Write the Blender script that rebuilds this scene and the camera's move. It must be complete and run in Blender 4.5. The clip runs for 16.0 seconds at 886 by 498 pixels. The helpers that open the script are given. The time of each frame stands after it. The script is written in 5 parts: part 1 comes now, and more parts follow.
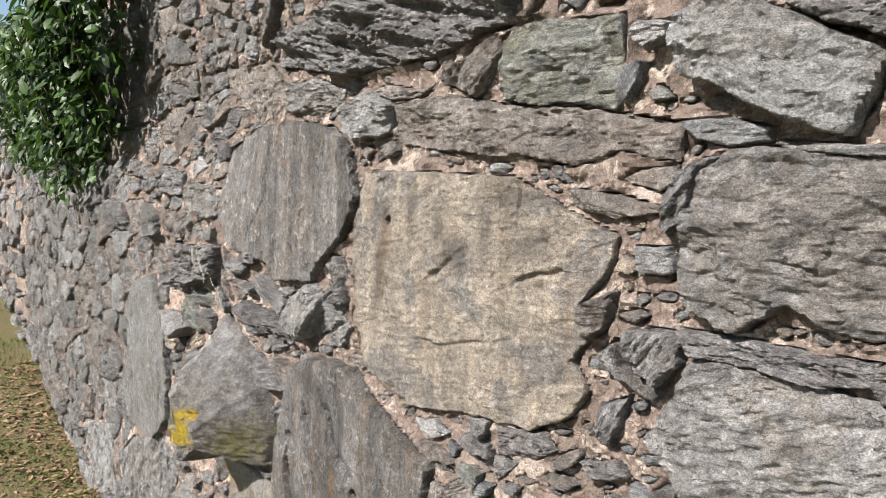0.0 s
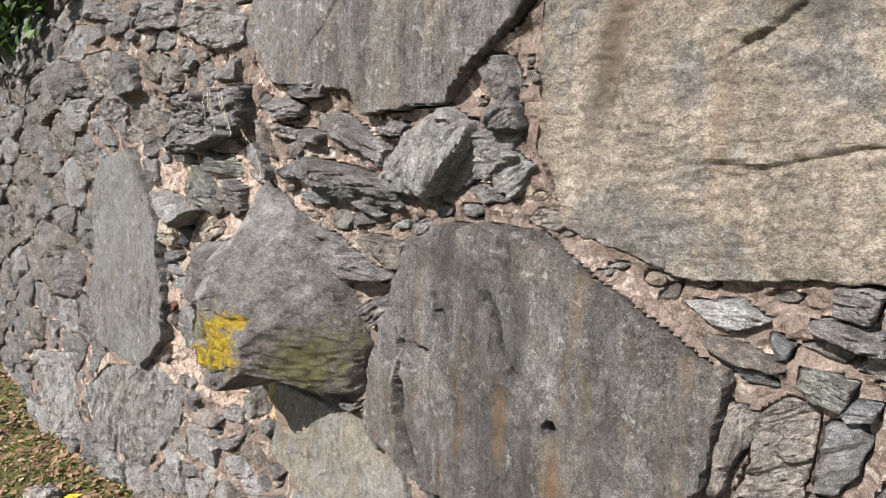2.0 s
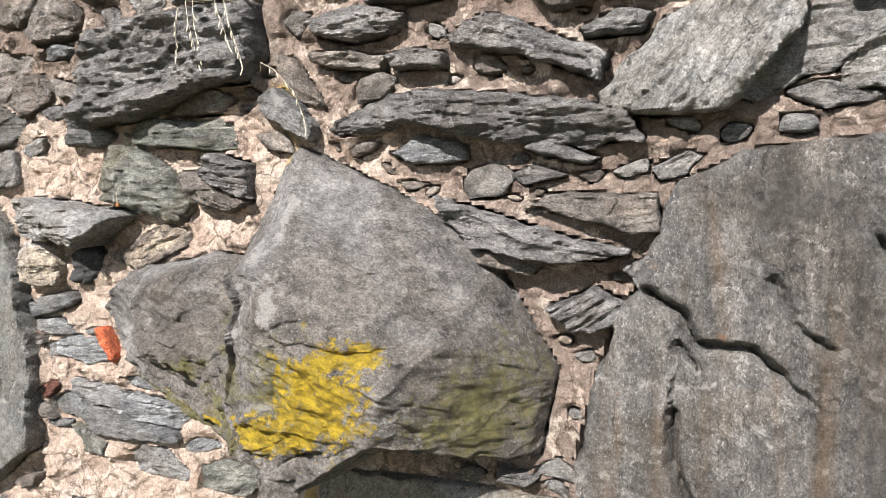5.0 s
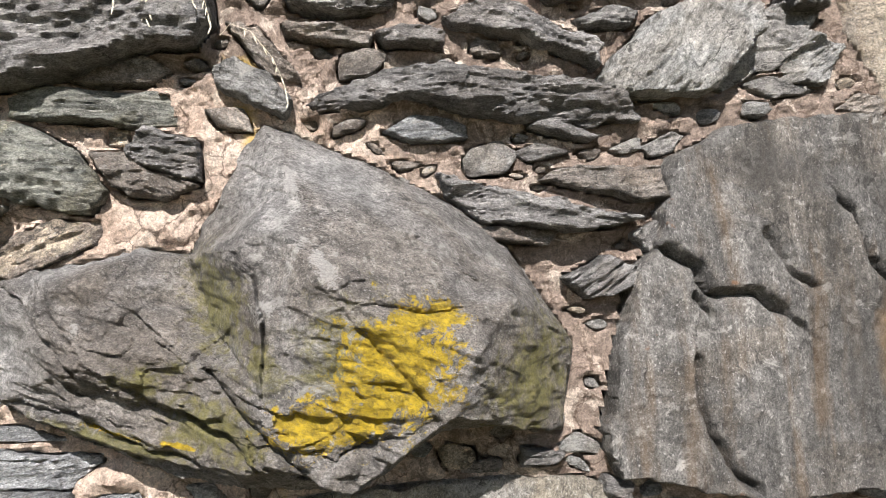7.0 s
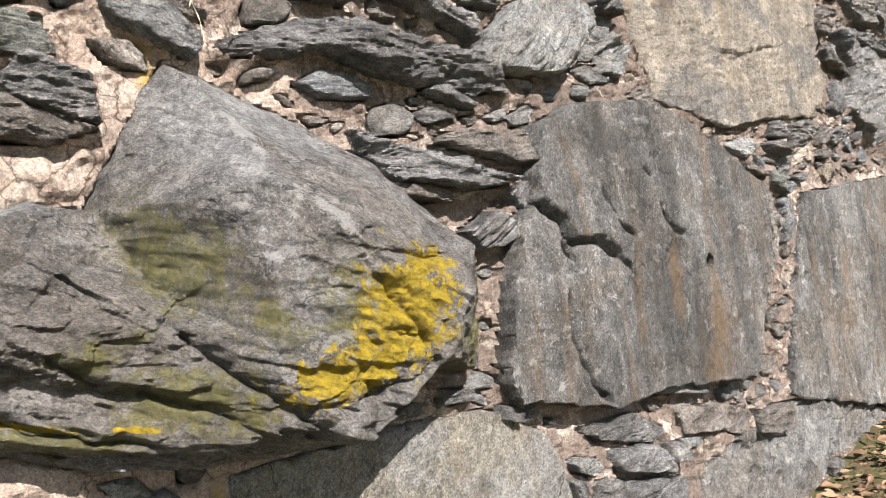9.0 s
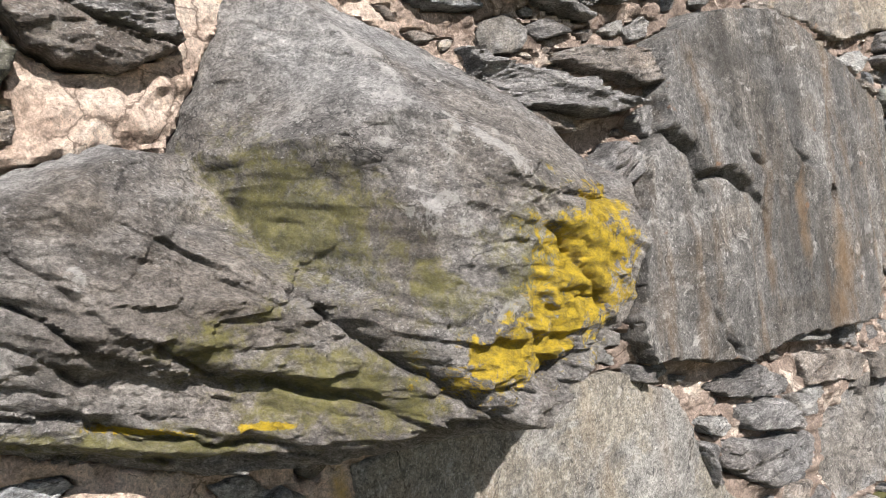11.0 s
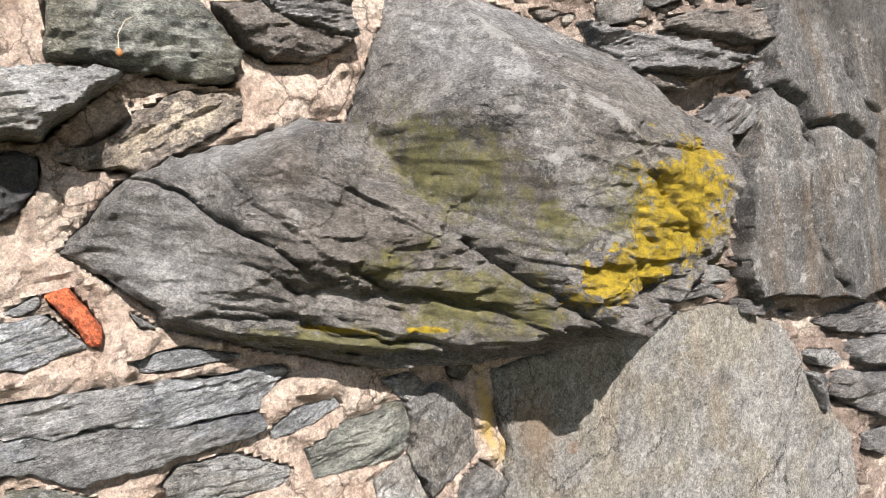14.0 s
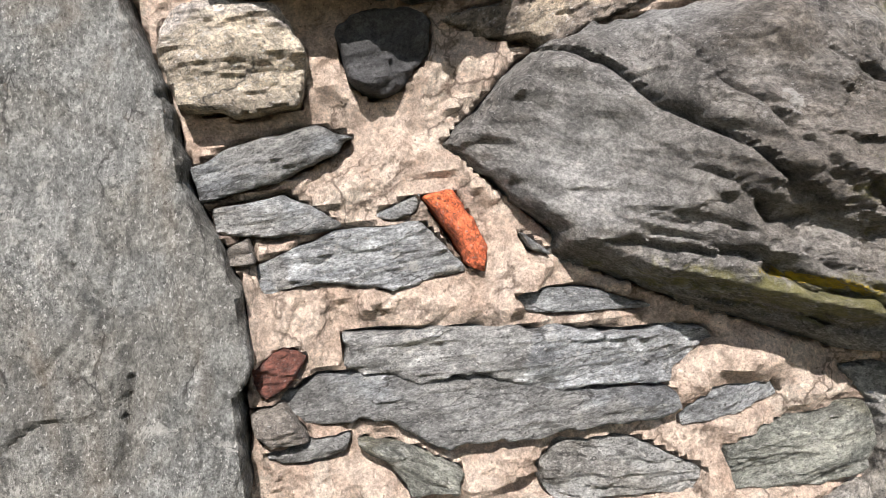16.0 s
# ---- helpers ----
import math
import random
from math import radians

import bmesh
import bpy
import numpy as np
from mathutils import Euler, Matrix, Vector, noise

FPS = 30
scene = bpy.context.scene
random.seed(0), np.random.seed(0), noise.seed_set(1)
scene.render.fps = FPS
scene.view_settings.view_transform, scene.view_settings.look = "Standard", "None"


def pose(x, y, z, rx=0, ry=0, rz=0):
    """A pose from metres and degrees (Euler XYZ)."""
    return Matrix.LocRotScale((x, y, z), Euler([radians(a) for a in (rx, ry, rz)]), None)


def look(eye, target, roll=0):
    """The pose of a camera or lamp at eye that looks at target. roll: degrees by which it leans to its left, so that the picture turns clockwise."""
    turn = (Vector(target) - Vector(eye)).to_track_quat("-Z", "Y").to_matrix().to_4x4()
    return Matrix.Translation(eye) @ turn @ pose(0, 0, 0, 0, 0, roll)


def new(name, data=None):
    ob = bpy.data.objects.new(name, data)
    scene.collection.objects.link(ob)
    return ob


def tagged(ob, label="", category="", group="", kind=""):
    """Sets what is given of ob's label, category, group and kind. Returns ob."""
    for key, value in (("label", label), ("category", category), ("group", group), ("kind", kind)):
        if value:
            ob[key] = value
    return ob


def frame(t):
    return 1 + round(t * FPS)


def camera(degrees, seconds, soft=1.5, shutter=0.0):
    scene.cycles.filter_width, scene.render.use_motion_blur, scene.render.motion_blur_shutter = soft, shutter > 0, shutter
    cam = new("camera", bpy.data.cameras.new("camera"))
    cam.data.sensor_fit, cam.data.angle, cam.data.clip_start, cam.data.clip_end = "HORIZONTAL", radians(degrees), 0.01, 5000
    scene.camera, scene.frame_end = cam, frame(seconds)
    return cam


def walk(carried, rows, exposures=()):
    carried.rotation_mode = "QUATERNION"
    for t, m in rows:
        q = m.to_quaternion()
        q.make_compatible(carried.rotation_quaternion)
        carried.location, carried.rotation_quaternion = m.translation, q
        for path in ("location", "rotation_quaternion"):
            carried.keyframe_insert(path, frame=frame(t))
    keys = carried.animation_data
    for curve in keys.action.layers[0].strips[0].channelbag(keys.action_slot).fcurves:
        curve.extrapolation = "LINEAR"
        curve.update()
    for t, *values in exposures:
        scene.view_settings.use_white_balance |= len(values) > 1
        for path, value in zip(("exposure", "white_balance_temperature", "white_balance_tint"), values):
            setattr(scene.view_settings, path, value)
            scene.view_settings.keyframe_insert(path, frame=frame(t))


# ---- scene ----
cam = camera(62.5, 16.0, 0.6)
METRES, EYE, TILT, LEAN, TURN = 4.4, 1.63, -5.9, 1.7, 47.0
ROWS = [
    (0.0, 0.0, 0.0, 0.0, -0.0, 0.0, -0.0),
    (0.5, -0.0295, 0.0565, -0.017, -1.58, -1.78, -0.35),
    (1.0, -0.0647, 0.1028, -0.0305, -3.99, -2.98, 0.41),
    (1.5, -0.098, 0.1521, -0.046, -4.96, -4.35, 0.34),
    (2.0, -0.1299, 0.1934, -0.0602, -5.43, -5.17, 0.35),
    (2.5, -0.1646, 0.2292, -0.0732, -8.62, -6.14, 1.27),
    (3.0, -0.1912, 0.2716, -0.0829, -11.15, -6.69, 2.47),
    (5.5, -0.3088, 0.4073, -0.1151, -33.86, 1.5, 5.17),
    (6.0, -0.3296, 0.4307, -0.1254, -38.59, 1.35, 6.36),
    (6.5, -0.3498, 0.4545, -0.1294, -41.79, 3.62, 5.59),
    (7.0, -0.3744, 0.4792, -0.1427, -54.84, 7.1, 7.5),
    (7.5, -0.3967, 0.5127, -0.1485, -65.52, 7.34, 8.93),
    (8.0, -0.4236, 0.5485, -0.1432, -75.96, 6.53, 8.86),
    (10.5, -0.387, 0.6176, -0.1325, -89.74, -3.43, 11.98),
    (11.0, -0.3825, 0.6241, -0.1268, -86.5, -3.76, 13.2),
    (11.5, -0.4013, 0.6123, -0.1079, -81.13, -1.82, 13.88),
    (12.0, -0.4181, 0.6034, -0.0971, -78.12, 3.24, 14.56),
    (12.5, -0.4244, 0.5978, -0.1062, -78.44, 2.79, 14.65),
    (13.0, -0.4289, 0.5972, -0.1223, -80.3, -1.82, 14.3),
    (13.5, -0.4302, 0.6009, -0.1252, -80.92, -5.17, 14.4),
    (14.0, -0.4255, 0.6172, -0.1279, -75.68, -4.63, 14.37),
    (14.5, -0.416, 0.6382, -0.1297, -69.42, -4.27, 12.17),
    (15.0, -0.407, 0.6604, -0.1323, -63.98, -3.41, 9.08),
    (15.5, -0.3972, 0.6758, -0.1327, -59.23, -1.88, 10.07),
    (16.0, -0.3917, 0.6835, -0.1362, -56.5, -1.45, 10.44),
]
walk(cam, [(t, pose(0, 0, EYE, TILT, LEAN, TURN) @ pose(METRES * x, METRES * y, METRES * z, 90 + pitch, roll, yaw)) for t, x, y, z, yaw, pitch, roll in ROWS], [(0.0, 0.93), (2.0, 0.87), (3.2, 0.92), (5.5, 1.12), (13.5, 1.12), (16.0, 1.06)])

# ---- light ----
world = bpy.data.worlds.new("sky")
scene.world = world
world.use_nodes = True
SUN_WAY = Vector((0.10, 0.74, -0.64)).normalized()
sky = world.node_tree.nodes.new("ShaderNodeTexSky")
sky.sky_type, sky.sun_disc = "NISHITA", False
sky.sun_elevation, sky.sun_rotation = math.asin(-SUN_WAY.z), math.atan2(-SUN_WAY.x, -SUN_WAY.y)
world.node_tree.links.new(sky.outputs[0], world.node_tree.nodes["Background"].inputs[0])
world.node_tree.nodes["Background"].inputs[1].default_value = 0.085
sun = new("sun", bpy.data.lights.new("sun", "SUN"))
sun.data.energy, sun.data.angle, sun.data.color = 5.9, radians(0.55), (1.0, 0.945, 0.915)
sun.matrix_world = look((0, 0, 6), Vector((0, 0, 6)) + SUN_WAY)


# ---- materials ----
class Nodes:
    """Short hand for one node material."""

    def __init__(self, name, rough=0.85, spec=0.3):
        self.mat = bpy.data.materials.new(name)
        self.mat.use_nodes = True
        self.t = self.mat.node_tree
        self.b = self.t.nodes["Principled BSDF"]
        self.b.inputs["Roughness"].default_value = rough
        self.b.inputs["Specular IOR Level"].default_value = spec

    def add(self, kind, **inputs):
        n = self.t.nodes.new(kind)
        for k, v in inputs.items():
            self.put(n.inputs[k.replace("_", " ")], v)
        return n

    def put(self, socket, v):
        if isinstance(v, bpy.types.NodeSocket):
            self.t.links.new(v, socket)
        else:
            socket.default_value = v

    def math(self, op, a, b=0.0, clamp=False):
        n = self.t.nodes.new("ShaderNodeMath")
        n.operation, n.use_clamp = op, clamp
        self.put(n.inputs[0], a), self.put(n.inputs[1], b)
        return n.outputs[0]

    def mix(self, fac, a, b, blend="MIX"):
        n = self.t.nodes.new("ShaderNodeMix")
        n.data_type, n.blend_type = "RGBA", blend
        self.put(n.inputs[0], fac), self.put(n.inputs[6], a), self.put(n.inputs[7], b)
        return n.outputs[2]

    def ramp(self, fac, lo, hi):
        n = self.add("ShaderNodeMapRange", Value=fac)
        n.inputs["From Min"].default_value, n.inputs["From Max"].default_value = lo, hi
        return n.outputs[0]

    def coords(self, turn=0.0, stretch=(1, 1, 1), jump=True):
        c = self.t.nodes.new("ShaderNodeTexCoord").outputs["Object"]
        if jump:
            info = self.t.nodes.new("ShaderNodeObjectInfo").outputs["Random"]
            c2 = self.t.nodes.new("ShaderNodeVectorMath")
            c2.operation = "ADD"
            self.put(c2.inputs[0], c), self.put(c2.inputs[1], self.math("MULTIPLY", info, 37.0))
            c = c2.outputs[0]
        if turn:
            r = self.add("ShaderNodeMapping", Vector=c)
            r.inputs["Rotation"].default_value = (0, radians(turn), 0)
            c = r.outputs[0]
        m = self.add("ShaderNodeMapping", Vector=c)
        m.inputs["Scale"].default_value = stretch
        return m.outputs[0]

    def place(self, stretch):
        """Place in the world, stretched: for stains that run straight down."""
        m = self.add("ShaderNodeMapping", Vector=self.t.nodes.new("ShaderNodeNewGeometry").outputs["Position"])
        m.inputs["Scale"].default_value = stretch
        return m.outputs[0]

    def vec(self, op, a, b, out=0):
        n = self.t.nodes.new("ShaderNodeVectorMath")
        n.operation = op
        self.put(n.inputs[0], a)
        self.put(n.inputs["Scale"] if op == "SCALE" else n.inputs[1], b)
        return n.outputs[out]

    def warp(self, vec, scale, amount):
        wob = self.add("ShaderNodeTexNoise", Vector=vec, Scale=scale, Detail=5.0, Roughness=0.65)
        return self.vec("ADD", vec, self.vec("SCALE", self.vec("SUBTRACT", wob.outputs["Color"], (0.5, 0.5, 0.5)), amount))

    def facets(self, vec, scale):
        """Tilted planes with sharp edges between them, as broken stone has."""
        v = self.add("ShaderNodeTexVoronoi", Vector=vec, Scale=scale)
        return self.vec("DOT_PRODUCT", self.vec("SUBTRACT", vec, v.outputs["Position"]), self.vec("SUBTRACT", v.outputs["Color"], (0.5, 0.5, 0.5)), 1)

    def terraces(self, fac, steps):
        """Flat treads with sharp risers."""
        f = self.math("MULTIPLY", fac, steps)
        part = self.math("FRACT", f)
        return self.math("ADD", self.math("FLOOR", f), self.ramp(part, 0.44, 0.56))

    def times(self, col, fac, lo, hi, dark, bright):
        """Multiplies a colour by dark to bright as fac goes from lo to hi."""
        n = self.add("ShaderNodeMapRange", Value=fac)
        n.inputs["From Min"].default_value, n.inputs["From Max"].default_value = lo, hi
        n.inputs["To Min"].default_value, n.inputs["To Max"].default_value = dark, bright
        return self.vec("SCALE", col[:3] if isinstance(col, tuple) else col, n.outputs[0])

    def noise(self, vec, scale, detail=6.0, rough=0.6, warp=0.0):
        return self.add("ShaderNodeTexNoise", Vector=vec, Scale=scale, Detail=detail, Roughness=rough, Distortion=warp).outputs["Fac"]

    def bump(self, height, distance, strength=1.0, normal=None):
        n = self.add("ShaderNodeBump", Height=height, Distance=distance, Strength=strength)
        if normal is not None:
            self.put(n.inputs["Normal"], normal)
        return n.outputs[0]


def rgb(r, g, b):
    return (r, g, b, 1.0)


def rock(name, dark, light, stain, turn=0.0, grain=7.0, streaks=0.0, speck=0.25, relief=1.0, rust=0.0, lichen=False, scar=1.0, crusty=1.0):
    m = Nodes(name, 0.7, 0.4)
    c = m.coords()
    bed = m.warp(m.coords(0, (1.0, 1.6, grain)), 3.0, 0.18)
    half = m.warp(m.coords(0, (1.0, 1.3, 1 + 0.3 * grain)), 8.0, 0.14)
    broken = m.warp(c, 14.0, 0.07)
    big = m.noise(c, 5.0, 8.0, 0.62, 0.8)
    layer = m.noise(bed, 9.0, 12.0, 0.72, 0.2)
    blotch = m.noise(c, 17.0, 12.0, 0.7, 0.6)
    grit = m.noise(m.coords(0, (1.0, 1.0, 1.0 + 0.15 * grain)), 75.0, 9.0, 0.82, 0.3)
    fine = m.noise(m.coords(0, (1.0, 1.0, 1.0 + 0.1 * grain)), 260.0, 4.0, 0.85)
    spread = 0.1 + 0.16 * max(0.0, 1 - grain / 7)
    col = m.mix(m.ramp(layer, 0.5 - spread, 0.5 + spread), rgb(*dark), rgb(*light))
    col = m.mix(m.math("MULTIPLY", m.ramp(big, 0.49, 0.55), 0.75), col, m.mix(m.ramp(layer, 0.4, 0.62), rgb(stain[0] * 0.75, stain[1] * 0.75, stain[2] * 0.75), rgb(*stain)))
    # weathered patches, mineral grain, pits and bright flecks
    col = m.times(col, blotch, 0.4, 0.6, 1 - 0.3 * scar, 1 + 0.4 * scar)
    col = m.times(col, grit, 0.4, 0.6, 0.58, 1.48)
    col = m.times(col, fine, 0.39, 0.61, 0.55, 1.5)
    pits = m.noise(c, 300.0, 2.0, 0.6)
    col = m.mix(m.math("MULTIPLY", m.ramp(pits, 0.37, 0.31), 0.8), col, rgb(0.03, 0.028, 0.026))
    flecks = m.noise(m.coords(0, (1.0, 1.0, 1.6)), 230.0, 3.0, 0.7)
    col = m.mix(m.math("MULTIPLY", m.ramp(flecks, 0.6, 0.66), min(1.0, speck * 2.4)), col, rgb(0.56, 0.545, 0.52))
    # pale crust that clings in torn patches
    crust = m.noise(c, 26.0, 13.0, 0.78, 0.5)
    col = m.mix(m.math("MULTIPLY", m.ramp(crust, 0.575, 0.6), 0.5 * crusty), col, rgb(0.5, 0.48, 0.445))
    col = m.mix(m.math("MULTIPLY", m.ramp(crust, 0.41, 0.385), 0.6 * crusty), col, rgb(0.05, 0.046, 0.042))
    # hairline cracks that follow the bedding
    edge = m.add("ShaderNodeTexVoronoi", Vector=half, Scale=6.0)
    edge.feature = "DISTANCE_TO_EDGE"
    hair = m.math("MULTIPLY", m.ramp(edge.outputs["Distance"], 0.016, 0.004), m.ramp(m.noise(c, 13.0, 3.0, 0.5), 0.5, 0.56))
    col = m.mix(m.math("MULTIPLY", hair, 0.8 * crusty), col, rgb(0.025, 0.023, 0.021))
    if streaks:
        drip = m.noise(m.place((11, 4, 1.5)), 1.0, 10.0, 0.68, 0.5)
        col = m.times(col, drip, 0.42, 0.62, 1.0 + 0.25 * streaks, 1.0 - 0.5 * streaks)
        pale = m.noise(m.place((17, 4, 2.2)), 1.1, 10.0, 0.7, 0.5)
        col = m.times(col, pale, 0.5, 0.64, 1.0, 1.0 + 0.45 * streaks)
    if rust:
        spot = m.noise(m.place((13, 4, 1.8)), 1.6, 6.0, 0.65)
        col = m.mix(m.math("MULTIPLY", m.ramp(spot, 0.53, 0.66), rust * 0.6), col, m.mix(0.6, col, rgb(0.3, 0.17, 0.06)))
        dots = m.noise(c, 21.0, 6.0, 0.6)
        col = m.mix(m.math("MULTIPLY", m.ramp(dots, 0.68, 0.72), rust), col, rgb(0.26, 0.12, 0.045))
        for key, tint in (("rust", rgb(0.2, 0.125, 0.06)), ("soot", rgb(0.05, 0.045, 0.04))):
            at = m.t.nodes.new("ShaderNodeAttribute")
            at.attribute_name = key
            mask = m.ramp(m.math("ADD", at.outputs["Fac"], m.math("MULTIPLY", m.math("SUBTRACT", blotch, 0.5), 2.2)), 0.1, 1.0)
            col = m.mix(m.math("MULTIPLY", mask, 0.6), col, m.times(tint, grit, 0.3, 0.7, 0.6, 1.4))
    tone = m.t.nodes.new("ShaderNodeObjectInfo").outputs["Random"]
    hsv = m.add("ShaderNodeHueSaturation", Color=col)
    m.put(hsv.inputs["Value"], m.math("ADD", m.math("MULTIPLY", tone, 0.45), 1.0))
    col = hsv.outputs[0]
    if lichen:
        yl, ms, wh = (m.t.nodes.new("ShaderNodeAttribute") for _ in range(3))
        yl.attribute_name, ms.attribute_name, wh.attribute_name = "lichen", "moss", "crust"
        break_up = m.math("SUBTRACT", m.noise(c, 38.0, 12.0, 0.8, 0.6), 0.5)
        ym_ = m.ramp(m.math("ADD", yl.outputs["Fac"], m.math("MULTIPLY", break_up, 4.8)), 0.42, 0.6)
        mm_ = m.ramp(m.math("ADD", ms.outputs["Fac"], m.math("MULTIPLY", break_up, 5.0)), 0.25, 0.95)
        wm_ = m.ramp(m.math("ADD", wh.outputs["Fac"], m.math("MULTIPLY", break_up, 7.0)), 0.5, 0.7)
        for key, tint in (("bare", rgb(0.34, 0.335, 0.325)), ("umber", rgb(0.15, 0.125, 0.1))):
            at = m.t.nodes.new("ShaderNodeAttribute")
            at.attribute_name = key
            mask = m.ramp(m.math("ADD", at.outputs["Fac"], m.math("MULTIPLY", break_up, 1.6)), 0.1, 0.9)
            col = m.mix(m.math("MULTIPLY", mask, 0.6), col, m.times(m.times(m.times(tint, grit, 0.4, 0.6, 0.6, 1.42), fine, 0.39, 0.61, 0.6, 1.45), blotch, 0.4, 0.6, 0.75, 1.3))
        col = m.mix(m.math("MULTIPLY", mm_, 0.72), col, m.mix(m.ramp(grit, 0.35, 0.68), rgb(0.09, 0.085, 0.025), rgb(0.33, 0.3, 0.06)))
        col = m.mix(m.math("MULTIPLY", wm_, 0.55), col, m.times(rgb(0.6, 0.58, 0.55), fine, 0.3, 0.7, 0.7, 1.2))
        gold = m.mix(m.ramp(grit, 0.4, 0.58), rgb(0.24, 0.17, 0.015), rgb(0.66, 0.46, 0.02))
        col = m.mix(m.math("MULTIPLY", ym_, 0.95), col, gold)
    m.put(m.b.inputs["Base Color"], col)
    tread = 0.004 * relief * min(1.0, grain / 8) ** 1.3
    n = m.bump(m.facets(half, 9.0), 0.75 * relief, 1.0)
    n = m.bump(m.facets(broken, 30.0), 1.0 * relief, 1.0, n)
    n = m.bump(m.facets(m.warp(c, 45.0, 0.02), 85.0), 1.0 * relief, 1.0, n)
    n = m.bump(m.terraces(layer, 11.0), tread, 1.0, n)
    n = m.bump(m.math("SUBTRACT", 1.0, hair), 0.006, 1.0, n)
    n = m.bump(m.terraces(blotch, 8.0), 0.003 * relief, 1.0, n)
    n = m.bump(crust, 0.018 * relief, 1.0, n)
    n = m.bump(grit, 0.012, 1.0, n)
    n = m.bump(fine, 0.004, 1.0, n)
    m.put(m.b.inputs["Normal"], n)
    return m.mat


ROCKS = {
    "slate": rock("dark_slate", (0.115, 0.11, 0.106), (0.25, 0.242, 0.232), (0.175, 0.16, 0.147), 0, 9.0),
    "grey": rock("grey_schist", (0.14, 0.135, 0.128), (0.27, 0.26, 0.245), (0.19, 0.17, 0.145), 0, 4.0),
    "pale": rock("pale_schist", (0.2, 0.2, 0.19), (0.36, 0.355, 0.34), (0.25, 0.235, 0.21), 60, 4.0, 0.0, 0.35, 0.8, 0.0, False, 0.5),
    "dull": rock("dull_schist", (0.122, 0.123, 0.115), (0.225, 0.224, 0.212), (0.165, 0.158, 0.14), 60, 3.0, 0.0, 0.3, 0.7, 0.25, False, 0.4),
    "blue": rock("blue_slate", (0.14, 0.145, 0.15), (0.3, 0.308, 0.31), (0.22, 0.213, 0.2), 4, 10.0),
    "olive": rock("olive_slate", (0.115, 0.12, 0.105), (0.25, 0.25, 0.215), (0.18, 0.17, 0.12), 4, 9.0),
    "brown": rock("brown_stone", (0.13, 0.115, 0.1), (0.265, 0.235, 0.205), (0.2, 0.165, 0.135), 0, 4.0),
    "tan": rock("tan_slab_stone", (0.165, 0.143, 0.115), (0.305, 0.258, 0.2), (0.155, 0.146, 0.135), 8, 3.0, 0.4, 0.2, 0.55, 0.45, False, 0.5, 0.7),
    "streak": rock("weathered_slab_stone", (0.09, 0.086, 0.079), (0.155, 0.148, 0.138), (0.125, 0.111, 0.094), 90, 2.5, 0.85, 0.25, 0.45, 0.55, False, 0.6),
    "smooth": rock("smooth_slab_stone", (0.19, 0.183, 0.168), (0.28, 0.268, 0.245), (0.25, 0.222, 0.172), 90, 1.5, 0.22, 0.3, 0.4, 0.4, False, 0.35),
    "speck": rock("speckled_stone", (0.28, 0.225, 0.17), (0.4, 0.34, 0.26), (0.12, 0.1, 0.09), 0, 2.0),
    "boulder": rock("lichen_boulder_stone", (0.13, 0.12, 0.11), (0.265, 0.25, 0.234), (0.19, 0.169, 0.146), 20, 4.0, 0.0, 0.3, 1.25, 0.0, True),
    "quartz": rock("milky_quartz", (0.27, 0.235, 0.215), (0.52, 0.475, 0.43), (0.44, 0.37, 0.27), 0, 1.2, 0.0, 0.4, 1.2),
    "clinker": rock("black_clinker", (0.025, 0.025, 0.027), (0.085, 0.083, 0.083), (0.04, 0.04, 0.04), 0, 1.0, 0.0, 0.05, 2.6, 0.0, False, 0.8, 0.15),
    "brick": rock("orange_brick", (0.4, 0.085, 0.03), (0.62, 0.16, 0.06), (0.5, 0.12, 0.05), 0, 1.0, 0.0, 0.1, 1.2, 0.0, False, 0.6, 0.12),
    "redstone": rock("red_brown_stone", (0.17, 0.055, 0.035), (0.27, 0.1, 0.065), (0.2, 0.08, 0.06), 0, 2.0, 0.0, 0.15, 0.8, 0.0, False, 0.3, 0.2),
}


